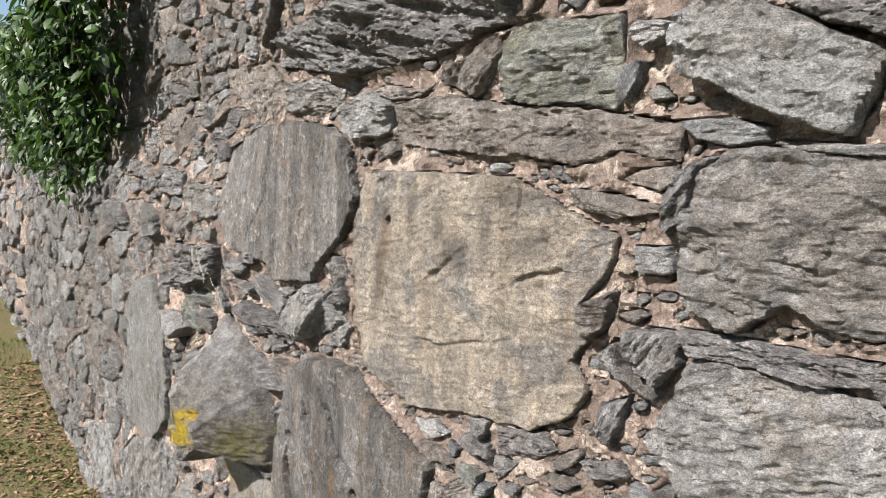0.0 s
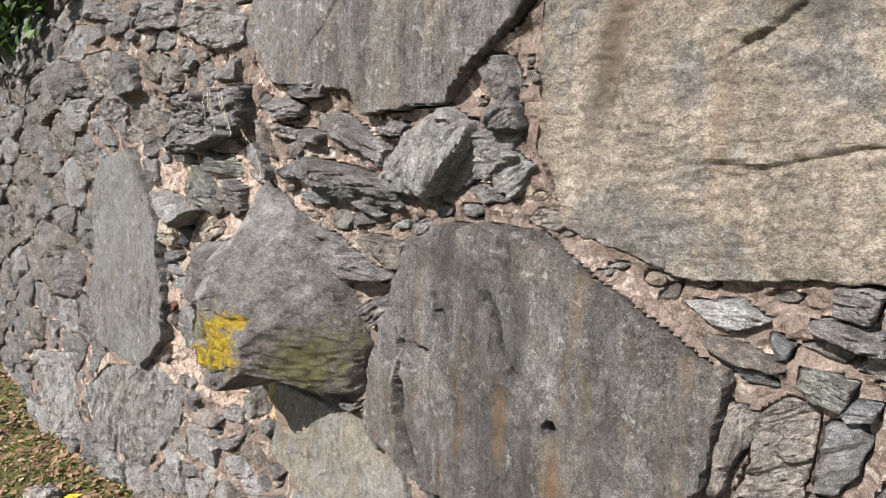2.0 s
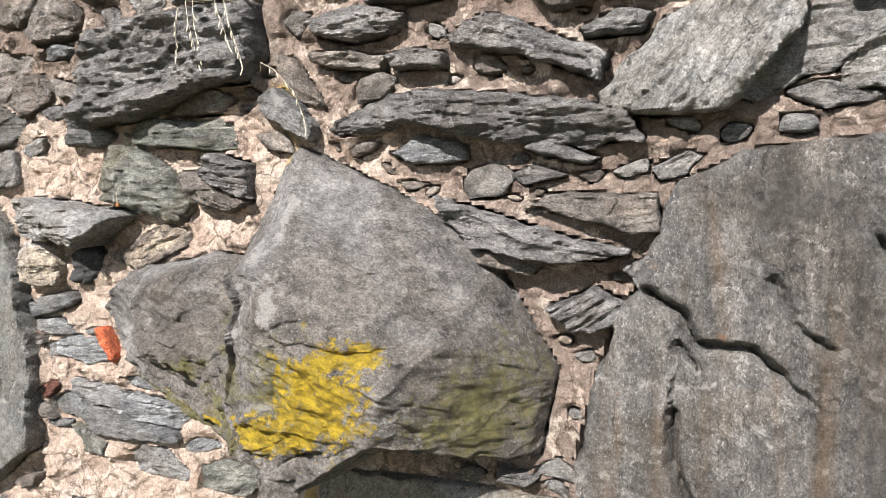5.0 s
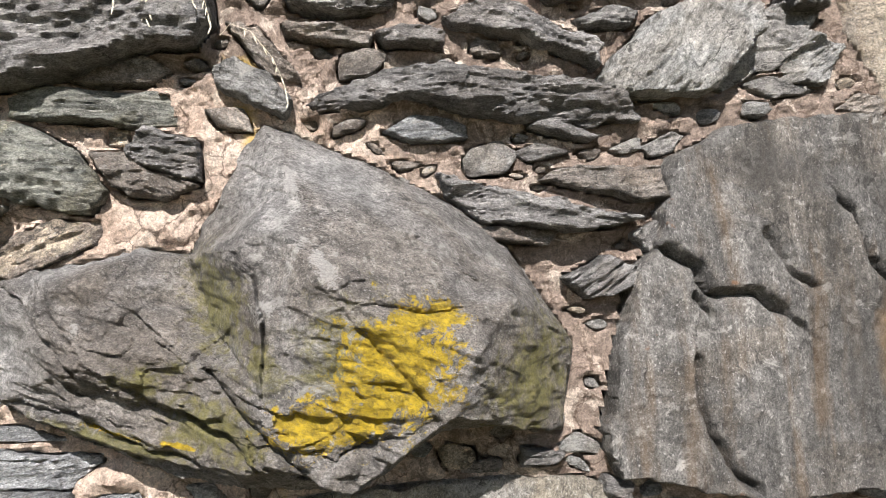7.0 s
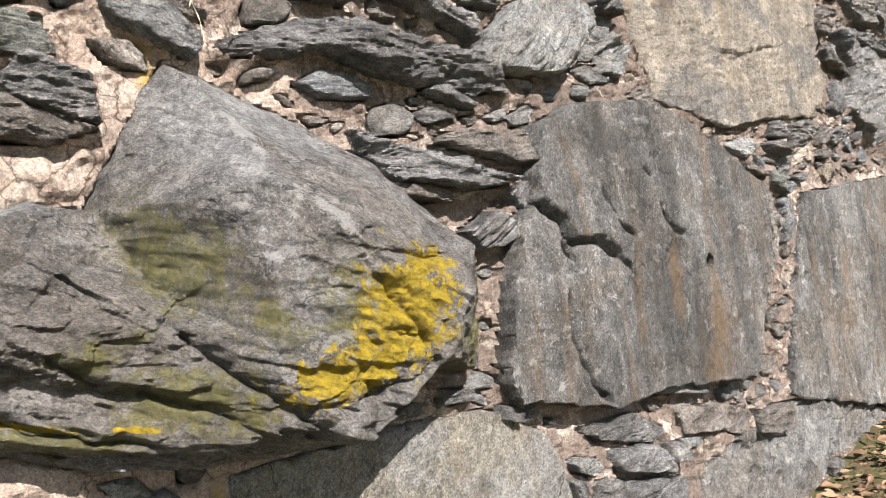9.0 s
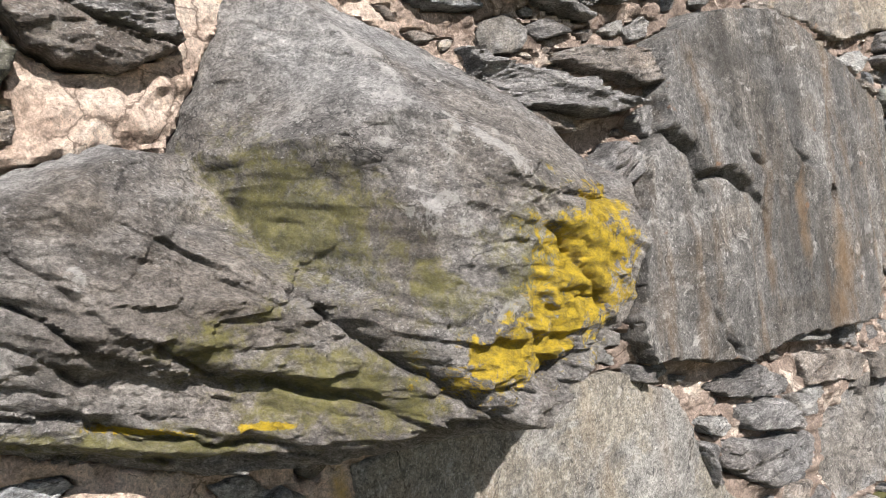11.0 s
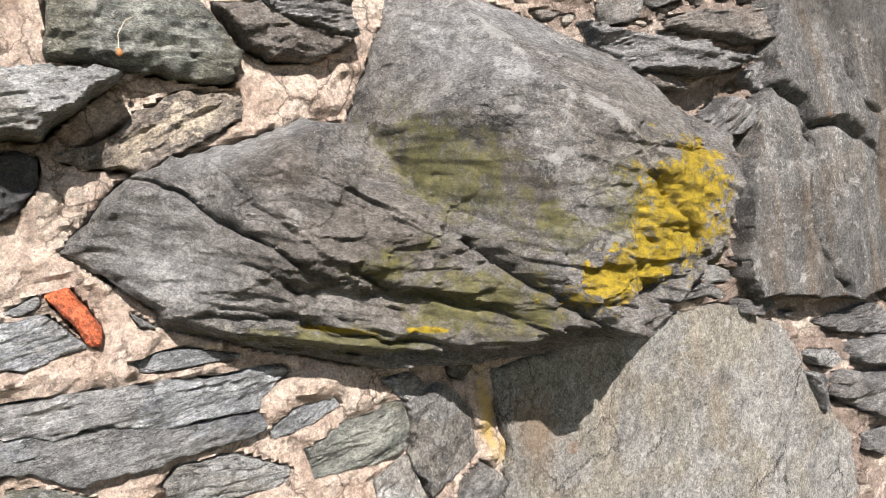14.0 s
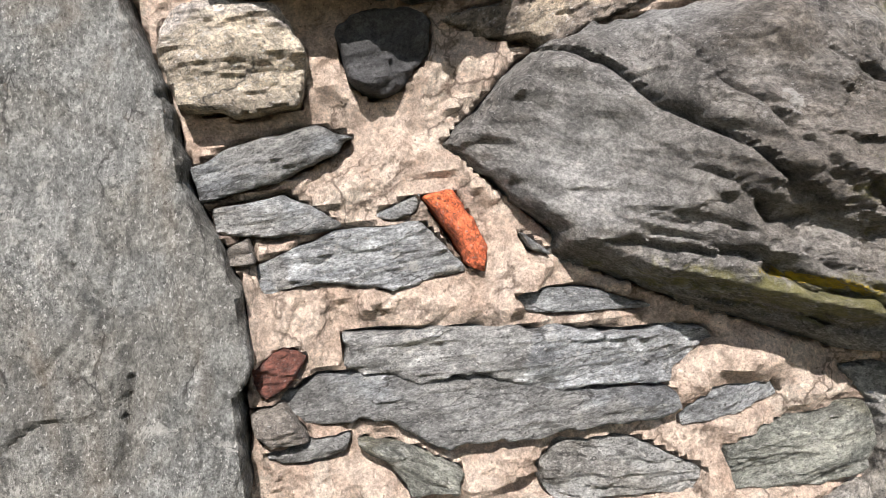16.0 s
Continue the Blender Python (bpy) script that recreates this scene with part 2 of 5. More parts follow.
def mortar_material():
    m = Nodes("lime_mortar", 0.95, 0.15)
    c = m.coords(jump=False)
    big = m.noise(c, 2.6, 5.0, 0.6, 0.5)
    mid = m.noise(c, 18.0, 8.0, 0.72, 0.3)
    fine = m.noise(c, 300.0, 4.0, 0.85)
    grit = m.noise(c, 80.0, 8.0, 0.8, 0.4)
    torn = m.warp(c, 12.0, 0.08)
    col = m.mix(m.ramp(mid, 0.34, 0.66), rgb(0.49, 0.365, 0.285), rgb(0.68, 0.56, 0.465))
    # old dirt grows towards the open side of the wall, in uneven patches
    x = m.t.nodes.new("ShaderNodeSeparateXYZ")
    m.put(x.inputs[0], c)
    far = m.math("ADD", m.ramp(x.outputs["X"], -2.95, -2.3), m.ramp(x.outputs["X"], -3.5, -3.9), True)
    far = m.math("ADD", far, m.ramp(x.outputs["Z"], 1.1, 1.25), True)
    far = m.math("ADD", far, m.ramp(x.outputs["Z"], 0.42, 0.33), True)
    dirt = m.ramp(m.math("ADD", m.noise(c, 24.0, 12.0, 0.76, 0.6), m.math("MULTIPLY", m.math("SUBTRACT", far, 0.72), 0.36)), 0.46, 0.54)
    col = m.mix(m.math("MULTIPLY", dirt, 0.82), col, m.mix(m.ramp(big, 0.35, 0.65), rgb(0.19, 0.15, 0.125), rgb(0.3, 0.235, 0.195)))
    # lime wash left in flakes, and sand showing through
    col = m.mix(m.math("MULTIPLY", m.ramp(m.noise(c, 11.0, 12.0, 0.72, 0.8), 0.55, 0.58), 0.7), col, rgb(0.71, 0.61, 0.51))
    col = m.times(col, grit, 0.39, 0.61, 0.64, 1.3)
    col = m.times(col, fine, 0.39, 0.61, 0.72, 1.28)
    sand = m.noise(c, 260.0, 2.0, 0.6)
    col = m.mix(m.math("MULTIPLY", m.ramp(sand, 0.35, 0.28), 0.75), col, rgb(0.12, 0.085, 0.065))
    crack = m.add("ShaderNodeTexVoronoi", Vector=torn, Scale=19.0)
    crack.feature = "DISTANCE_TO_EDGE"
    gap = m.math("MULTIPLY", m.ramp(crack.outputs["Distance"], 0.045, 0.008), m.ramp(m.noise(c, 9.0, 3.0, 0.5), 0.47, 0.53))
    col = m.mix(m.math("MULTIPLY", gap, 0.7), col, rgb(0.11, 0.075, 0.055))
    oc = m.t.nodes.new("ShaderNodeAttribute")
    oc.attribute_name = "ochre"
    om = m.ramp(m.math("ADD", oc.outputs["Fac"], m.math("MULTIPLY", m.math("SUBTRACT", grit, 0.5), 1.6)), 0.3, 0.9)
    col = m.mix(m.math("MULTIPLY", om, 0.75), col, rgb(0.62, 0.42, 0.1))
    m.put(m.b.inputs["Base Color"], col)
    n = m.bump(m.facets(torn, 22.0), 1.0, 1.0)
    n = m.bump(m.facets(m.warp(c, 40.0, 0.02), 70.0), 1.0, 1.0, n)
    n = m.bump(m.terraces(mid, 7.0), 0.004, 1.0, n)
    n = m.bump(m.math("SUBTRACT", 1.0, gap), 0.006, 1.0, n)
    n = m.bump(m.noise(c, 36.0, 12.0, 0.76), 0.016, 0.9, n)
    n = m.bump(grit, 0.010, 1.0, n)
    n = m.bump(fine, 0.0026, 1.0, n)
    m.put(m.b.inputs["Normal"], n)
    return m.mat


MORTAR = mortar_material()


# ---- noise and outlines, in numpy ----
def hash2(i, j, seed):
    n = np.sin(i * 127.1 + j * 311.7 + seed * 74.7) * 43758.5453
    return n - np.floor(n)


def vnoise(x, y, seed=0):
    i, j = np.floor(x), np.floor(y)
    f, g = x - i, y - j
    f, g = f * f * (3 - 2 * f), g * g * (3 - 2 * g)
    a, b, c, d = hash2(i, j, seed), hash2(i + 1, j, seed), hash2(i, j + 1, seed), hash2(i + 1, j + 1, seed)
    return (a + (b - a) * f) * (1 - g) + (c + (d - c) * f) * g - 0.5


def fbm(x, y, octaves=4, seed=0, gain=0.5):
    total, amp = 0.0, 1.0
    for k in range(octaves):
        total = total + amp * vnoise(x + 17.3 * k, y - 9.1 * k, seed + k)
        x, y, amp = (0.8 * x - 0.6 * y) * 2.03, (0.6 * x + 0.8 * y) * 2.03, amp * gain
    return total


def chips(x, z, seed=0):
    """Broken facets: creased planes that meet at ridges, with some sharp steps between them."""
    x, z = x + 0.35 * vnoise(x * 1.7, z * 1.7, seed + 20), z + 0.35 * vnoise(x * 1.7 + 9, z * 1.7, seed + 21)
    i, j = np.floor(x), np.floor(z)
    crease, best, sharp = np.full(x.shape, 1e9), np.full(x.shape, 1e9), np.zeros(x.shape)
    for di in (-1, 0, 1):
        for dj in (-1, 0, 1):
            a, b = i + di, j + dj
            dx, dz = x - a - hash2(a, b, seed), z - b - hash2(a, b, seed + 1)
            d = dx * dx + dz * dz
            plane = (hash2(a, b, seed + 2) - 0.5) * 1.6 * dx + (hash2(a, b, seed + 3) - 0.5) * 1.6 * dz + (hash2(a, b, seed + 4) - 0.5) * 0.7
            crease = np.minimum(crease, 0.7 * d + plane)
            near = d < best
            sharp, best = np.where(near, plane, sharp), np.where(near, d, best)
    return 0.6 * crease + 0.4 * sharp


def inside(px, pz, poly):
    """Distance to the outline, positive inside."""
    best, odd = np.full(px.shape, 1e9), np.zeros(px.shape, bool)
    for k in range(len(poly)):
        (x0, z0), (x1, z1) = poly[k - 1], poly[k]
        dx, dz = x1 - x0, z1 - z0
        s = np.clip(((px - x0) * dx + (pz - z0) * dz) / (dx * dx + dz * dz + 1e-12), 0, 1)
        best = np.minimum(best, np.hypot(px - x0 - s * dx, pz - z0 - s * dz))
        cross = (z0 > pz) != (z1 > pz)
        odd ^= cross & (px < dx * (pz - z0) / (dz if abs(dz) > 1e-9 else 1e-9) + x0)
    return np.where(odd, best, -best)


def wall_y(x, z):
    """The face of the mortar."""
    u = np.maximum(0.0, -(x + 1.6))
    lean = 0.12 * np.clip((z - 1.5) / 0.5, 0, 1) * np.clip((-x - 2.2) / 0.5, 0, 1)
    return 1.245 + 0.08 * u + 0.0022 * u * u + 0.06 * (z - 0.9) + lean


def sheet(xs, zs, keep, y):
    """Verts and quads of a grid of which the kept corners stay."""
    n, m = xs.shape
    cell = keep[:-1, :-1] | keep[1:, :-1] | keep[:-1, 1:] | keep[1:, 1:]
    idx = np.arange(n * m).reshape(n, m)
    q = np.stack([idx[:-1, :-1], idx[1:, :-1], idx[1:, 1:], idx[:-1, 1:]], -1)[cell]
    used, inv = np.unique(q, return_inverse=True)
    v = np.stack([xs.ravel()[used], y.ravel()[used], zs.ravel()[used]], -1)
    return v, inv.reshape(-1, 4), used


def skirt(v, q, back):
    """Sides that run from the rim of a sheet to the depth back."""
    e = np.concatenate([q[:, [0, 1]], q[:, [1, 2]], q[:, [2, 3]], q[:, [3, 0]]])
    key = e.min(1) * 10 ** 7 + e.max(1)
    _, first, count = np.unique(key, return_index=True, return_counts=True)
    rim = e[first[count == 1]]
    ids = np.unique(rim)
    v = v.copy()
    for _ in range(3):
        total, num = np.zeros((len(v), 3)), np.zeros((len(v), 1))
        for s, t in ((0, 1), (1, 0)):
            np.add.at(total, rim[:, s], v[rim[:, t]])
            np.add.at(num, rim[:, s], 1)
        v[ids] = 0.5 * v[ids] + 0.5 * total[ids] / num[ids]
    low = v[ids].copy()
    low[:, 1] = back
    place = np.zeros(len(v), int)
    place[ids] = np.arange(len(ids)) + len(v)
    sides = np.stack([rim[:, 1], rim[:, 0], place[rim[:, 0]], place[rim[:, 1]]], -1)
    return np.concatenate([v, low]), np.concatenate([q, sides])


def mesh_of(name, v, q, material, smooth=True):
    me = bpy.data.meshes.new(name)
    me.from_pydata(v.tolist(), [], q.tolist())
    me.polygons.foreach_set("use_smooth", [smooth] * len(me.polygons))
    me.materials.append(material)
    me.update()
    if smooth:
        me.set_sharp_from_angle(angle=radians(32))
    return me


COUNT = [0]
OUTLINES = []
PROUD = []


def to_line(px, pz, pts):
    """Distance to a broken line, and the side of it (positive above)."""
    best, side = np.full(px.shape, 1e9), np.zeros(px.shape)
    for (x0, z0), (x1, z1) in zip(pts, pts[1:]):
        dx, dz = x1 - x0, z1 - z0
        s = np.clip(((px - x0) * dx + (pz - z0) * dz) / (dx * dx + dz * dz), 0, 1)
        d = np.hypot(px - x0 - s * dx, pz - z0 - s * dz)
        near = d < best
        best = np.where(near, d, best)
        side = np.where(near, np.sign(dx * (pz - z0) - dz * (px - x0)), side)
    return best, side


def cleft(px, pz, pts, deep, lift, seed):
    """A crack with a sharp lip: the side to the left of its run stands proud and falls off away from it."""
    wx, wz = px + 0.007 * fbm(px * 40, pz * 40, 3, seed), pz + 0.007 * fbm(px * 40, pz * 40, 3, seed + 7)
    d, side = to_line(wx, wz, pts)
    return np.where(side > 0, lift * np.exp(-d / 0.05), 0.0) - deep * np.exp(-(d / (0.0035 + 0.16 * deep)) ** 2)


def stone_mesh(kind, proud, dip, outline, step=None, facets=0.5, ledges=0.5, cracks=0, arris_r=0.13, depth=None, clefts=(), bores=(), chip=1.0):
    """A dressed or split stone: a broken outline, a cleft face with ledges along its bedding, chipped arrises and sides that run into the mortar."""
    COUNT[0] += 1
    seed = COUNT[0] * 3.17
    poly = np.array(outline)
    lo, hi = poly.min(0), poly.max(0)
    size = float(min(hi - lo))
    step = step or min(max(size / 34, 0.0028), 0.0055)
    g = 0.012
    xs, zs = np.meshgrid(np.arange(lo[0] - g, hi[0] + g, step), np.arange(lo[1] - g, hi[1] + g, step), indexing="ij")
    rag = 0.009 * min(1.0, size / 0.1)
    sd = inside(xs, zs, outline) + 0.15 * rag + rag * fbm(xs * 38, zs * 38, 4, seed, 0.6) + rag * 0.8 * vnoise(xs * 13, zs * 13, seed + 5)
    keep = sd > 0
    gx, gz = np.gradient(sd, step)
    gg = np.maximum(gx * gx + gz * gz, 0.3)
    out = ~keep
    px, pz = np.where(out, xs - np.clip(sd, -2 * step, 0) * gx / gg, xs), np.where(out, zs - np.clip(sd, -2 * step, 0) * gz / gg, zs)
    cx, cz = poly.mean(0)
    a = radians(dip)
    u, w = (px - cx) * math.cos(a) + (pz - cz) * math.sin(a), -(px - cx) * math.sin(a) + (pz - cz) * math.cos(a)
    inner = np.clip(sd, 0, None)
    if depth is None:
        rng = np.random.RandomState(COUNT[0])
        k = min(1.0, size / 0.12)
        face = np.full(px.shape, 0.012 * k)
        for _ in range(7):
            th, slope = rng.uniform(0, 2 * math.pi), rng.uniform(0.1, 0.6)
            face = np.minimum(face, 0.02 * k * rng.uniform(0.2, 1.2) - slope * facets * (math.cos(th) * (px - cx) + math.sin(th) * (pz - cz)))
        face = np.maximum(face, -proud * 0.55)
        n = fbm(u * 6 + 3, w * 30, 4, seed + 11, 0.6) * 3.6
        stepped = (np.floor(n) + np.clip((n - np.floor(n) - 0.42) / 0.16, 0, 1)) * 0.0055 * ledges
        groove = np.clip(1 - np.abs(fbm(u * 7, w * 48, 3, seed + 41, 0.6)) * 9, 0, 1) * 0.004 * ledges
        h = proud + face + stepped - groove + 0.004 * fbm(px * 26, pz * 26, 5, seed + 21, 0.6) * k + 0.003 * fbm(u * 40, w * 130, 3, seed + 31)
        h = h + chip * k * (0.022 * chips(u * 9, w * 15, seed + 51) + 0.011 * chips(u * 24, w * 44, seed + 71) + 0.0045 * chips(u * 60, w * 90, seed + 91))
        for c in range(cracks):
            th = a + rng.uniform(-0.5, 0.5)
            off = rng.uniform(-0.3, 0.3) * size
            line = -(px - cx) * math.sin(th) + (pz - cz) * math.cos(th) - off + 0.05 * fbm(px * 7, pz * 7, 3, seed + 40 + c)
            h = h + np.where(line > 0, rng.uniform(0.004, 0.008), 0.0)
        r = min(0.005, size * arris_r)
        t = np.clip(inner / r, 0, 1)
        arris = 0.7 + 0.3 * vnoise(px * 30, pz * 30, seed + 61)
        h = h * (arris + (1 - arris) * np.sqrt(1 - (1 - t) ** 2))
    else:
        h = depth(px, pz, inner, seed)
    for pts, deep, lift in clefts:
        h = h + cleft(px, pz, pts, deep, lift, seed)
    for hx, hz, hr in bores:
        h = h - 0.06 * np.clip((hr - np.hypot(px - hx, pz - hz)) / 0.003, 0, 1)
    base = wall_y(px, pz)
    v, q, used = sheet(px, pz, keep, base - h)
    centre = np.array([cx, float(wall_y(cx, cz)), cz])
    v, q = skirt(v, q, float(centre[1]) + 0.07)
    OUTLINES.append(outline)
    PROUD.append(proud)
    return mesh_of("stone", v - centre, q, ROCKS[kind]), centre, used


def marks(me, centre, **spots):
    """Stains and growths, as soft patches on a mesh."""
    co = np.zeros(len(me.vertices) * 3)
    me.vertices.foreach_get("co", co)
    for key, rows in spots.items():
        at = me.attributes.new(key, "FLOAT", "POINT")
        at.data.foreach_set("value", patches(co[0::3] + centre[0], co[2::3] + centre[2], rows))


def patches(x, z, spots):
    m = np.full(x.shape, -0.6)
    for sx, sz, rx, rz, turn in spots:
        c, s = math.cos(radians(turn)), math.sin(radians(turn))
        a, b = ((x - sx) * c + (z - sz) * s) / rx, (-(x - sx) * s + (z - sz) * c) / rz
        m = np.maximum(m, 1.25 - np.sqrt(a * a + b * b))
    return np.clip(m, -0.6, 1.0)


wall = new("wall_north")
tagged(wall, "old rubble wall of slate and schist in pink lime mortar", "wall", kind="structure")


def laid(me, centre, dip):
    """A stone in the wall whose own axes lie along its bedding."""
    me.transform(Matrix.Rotation(radians(dip), 4, "Y"))
    ob = new("stone", me)
    ob.location, ob.rotation_euler, ob.parent = centre, (0, -radians(dip), 0), wall
    return ob


def stone(kind, proud, dip, outline, label="", **more):
    stains = more.pop("stains", None)
    me, centre, _ = stone_mesh(kind, proud, dip, outline, **more)
    if stains:
        marks(me, centre, **stains)
    ob = laid(me, centre, dip)
    return tagged(ob, label) if label else ob


# ---- the mortar core of the wall ----
HOLES = [(-3.17, 0.475, 0.035, 0.016, 0.08), (-2.785, 1.115, 0.007, 0.006, 0.03), (-2.93, 1.085, 0.03, 0.012, 0.03), (-0.8, 1.87, 0.045, 0.06, 0.12), (-3.35, 0.83, 0.06, 0.03, 0.04), (-3.24, 0.93, 0.09, 0.03, 0.05),
         (-2.86, 1.20, 0.05, 0.02, 0.05), (-3.45, 0.42, 0.04, 0.03, 0.06), (-0.45, 1.26, 0.06, 0.03, 0.07), (-0.75, 1.22, 0.03, 0.05, 0.04)]


def mortar_h(x, z):
    h = 0.011 * fbm(x * 9, z * 9, 3, 3.3) + 0.012 * fbm(x * 30, z * 30, 4, 8.1, 0.6) + 0.011 * chips(x * 11, z * 14, 33.0) + 0.012 * chips(x * 30, z * 36, 43.0) + 0.006 * chips(x * 75, z * 75, 53.0)
    n = fbm(x * 16 + 4, z * 22, 3, 19.0) * 3.0
    h = h + (np.floor(n) + np.clip((n - np.floor(n) - 0.4) / 0.2, 0, 1)) * 0.005
    h = h + 0.012
    for hx, hz, rx, rz, d in HOLES:
        h = h - d * np.clip(1.6 - 1.6 * np.sqrt(((x - hx) / rx) ** 2 + ((z - hz) / rz) ** 2), 0, 1)
    return h


def build_mortar():
    xs1 = np.concatenate([np.arange(-32, -8, 0.3), np.arange(-8, -5, 0.05), np.arange(-5, -4, 0.016), np.arange(-4, -3.5, 0.0075), np.arange(-3.5, -2.6, 0.005), np.arange(-2.6, -0.3, 0.0075), np.arange(-0.3, 1.0, 0.02), np.arange(1.0, 6.1, 0.1)])
    zs1 = np.concatenate([np.arange(-0.9, 0.05, 0.03), np.arange(0.05, 1.2, 0.006), np.arange(1.2, 1.95, 0.008), np.arange(1.95, 3.3, 0.03)])
    xs, zs = np.meshgrid(xs1, zs1, indexing="ij")
    h = mortar_h(xs, zs)
    # the bed that each stone sits in, and the mortar banked up to its sides
    fill = np.clip(0.35 + 0.8 * fbm(xs * 14, zs * 14, 3, 71.0), 0.05, 0.55)
    bank, deep, low = np.zeros(xs.shape), np.zeros(xs.shape), np.zeros(xs.shape)
    for line, proud in zip(OUTLINES, PROUD):
        p = np.array(line)
        i0, i1 = np.searchsorted(xs1, p[:, 0].min() - 0.04), np.searchsorted(xs1, p[:, 0].max() + 0.04)
        j0, j1 = np.searchsorted(zs1, p[:, 1].min() - 0.04), np.searchsorted(zs1, p[:, 1].max() + 0.04)
        if i1 > i0 and j1 > j0:
            box = slice(i0, i1), slice(j0, j1)
            sd = inside(xs[box], zs[box], line)
            deep[box] += 0.045 * np.clip((sd + 0.001) / 0.005, 0, 1)
            low[box] = np.maximum(low[box], 0.008 * np.exp(-np.abs(sd) / 0.012))
            if proud > 0.026:
                bank[box] = np.maximum(bank[box], fill[box] * min(proud, 0.06) * np.exp(-np.abs(sd) / 0.016))
    h = np.maximum(h - low, bank + 0.35 * h) - np.where(deep > 0, deep + 0.6 * bank, 0)
    y = wall_y(xs, zs) - np.maximum(h, -0.06)
    v, q, _ = sheet(xs, zs, np.ones(xs.shape, bool), y)
    v, q = skirt(v, q, 8.0)
    ob = new("mortar", mesh_of("mortar", v, q, MORTAR))
    ob.parent = wall
    marks(ob.data, (0, 0, 0), ochre=[(-2.765, 1.115, 0.035, 0.03, 0), (-2.745, 1.07, 0.025, 0.04, 0), (-2.75, 1.195, 0.05, 0.02, -20), (-2.728, 0.46, 0.018, 0.09, 0), (-2.69, 0.40, 0.05, 0.03, 0)])
    return tagged(ob, "rough pink-beige lime mortar, weathered grey")



# ---- the great stone that juts from the wall ----
from mathutils.geometry import delaunay_2d_cdt

# its corners by face: along the wall, out from it, height
CROWN = {
    "apex": (-2.730, 1.330, 1.100), "ridge": (-2.683, 1.205, 0.984), "brow": (-2.697, 1.121, 0.916), "shoulder": (-2.761, 1.143, 0.891),
    "notch": (-2.849, 1.312, 0.900), "crown": (-2.644, 1.050, 0.851), "lip": (-2.625, 1.037, 0.825), "slope": (-2.556, 1.124, 0.893),
    "side_a": (-2.496, 1.203, 0.936), "side_b": (-2.418, 1.167, 0.846), "side_c": (-2.495, 1.097, 0.841), "cheek": (-2.395, 1.105, 0.805),
    "top_a": (-2.650, 1.325, 1.065), "top_b": (-2.556, 1.310, 1.020), "top_c": (-2.443, 1.295, 0.955), "top_d": (-2.360, 1.285, 0.886),
    "face_a": (-2.728, 1.120, 0.854), "face_b": (-2.792, 1.210, 0.852), "face_c": (-2.757, 1.153, 0.809),
}
NOSE = {
    "nose": (-2.467, 1.036, 0.741), "root": (-2.268, 1.260, 0.725), "heel": (-2.299, 1.245, 0.592), "scar": (-2.721, 1.086, 0.808),
    "jaw": (-2.711, 1.071, 0.704), "chin": (-2.721, 1.077, 0.626), "tip": (-2.624, 1.055, 0.586), "under": (-2.493, 1.056, 0.668),
    "front_a": (-2.674, 1.052, 0.791), "front_b": (-2.677, 1.051, 0.736), "front_c": (-2.551, 1.057, 0.723), "front_d": (-2.498, 1.046, 0.772),
    "front_e": (-2.599, 1.071, 0.643), "front_f": (-2.656, 1.059, 0.666),
    "low_a": (-2.400, 1.225, 0.615), "low_b": (-2.500, 1.190, 0.620), "low_c": (-2.620, 1.150, 0.560), "low_d": (-2.770, 1.230, 0.556),
}
FLANK = {
    "dale_a": (-2.822, 1.275, 0.838), "dale_b": (-2.809, 1.247, 0.795), "dale_c": (-2.777, 1.205, 0.765), "dale_d": (-2.756, 1.140, 0.747),
    "spur_a": (-2.860, 1.270, 0.838), "spur_b": (-2.831, 1.179, 0.745), "vale": (-2.800, 1.153, 0.716), "fold": (-2.762, 1.121, 0.682), "keel": (-2.757, 1.126, 0.599),
    "hump": (-2.922, 1.210, 0.778), "hump_b": (-2.898, 1.227, 0.813), "back": (-2.983, 1.232, 0.861), "saddle": (-2.906, 1.282, 0.910), "waist": (-2.874, 1.216, 0.698),
    "hull_b": (-2.842, 1.204, 0.649), "hull": (-2.831, 1.200, 0.600), "low_e": (-2.880, 1.290, 0.575),
}
TAIL = {
    "scoop": (-3.058, 1.283, 0.806), "scoop_b": (-3.040, 1.257, 0.786), "scoop_c": (-3.044, 1.268, 0.852), "hollow": (-3.108, 1.325, 0.771),
    "rim": (-3.140, 1.316, 0.868), "rim_b": (-3.169, 1.336, 0.823), "end": (-3.215, 1.362, 0.800), "foot": (-3.128, 1.311, 0.708),
    "belly": (-3.000, 1.262, 0.655), "belly_b": (-2.966, 1.250, 0.674), "rib": (-3.003, 1.231, 0.741),
    "low_f": (-3.010, 1.330, 0.630), "low_g": (-3.130, 1.365, 0.690), "rest": (-3.070, 1.330, 0.885),
}
RIDGE = {**CROWN, **NOSE, **FLANK, **TAIL}
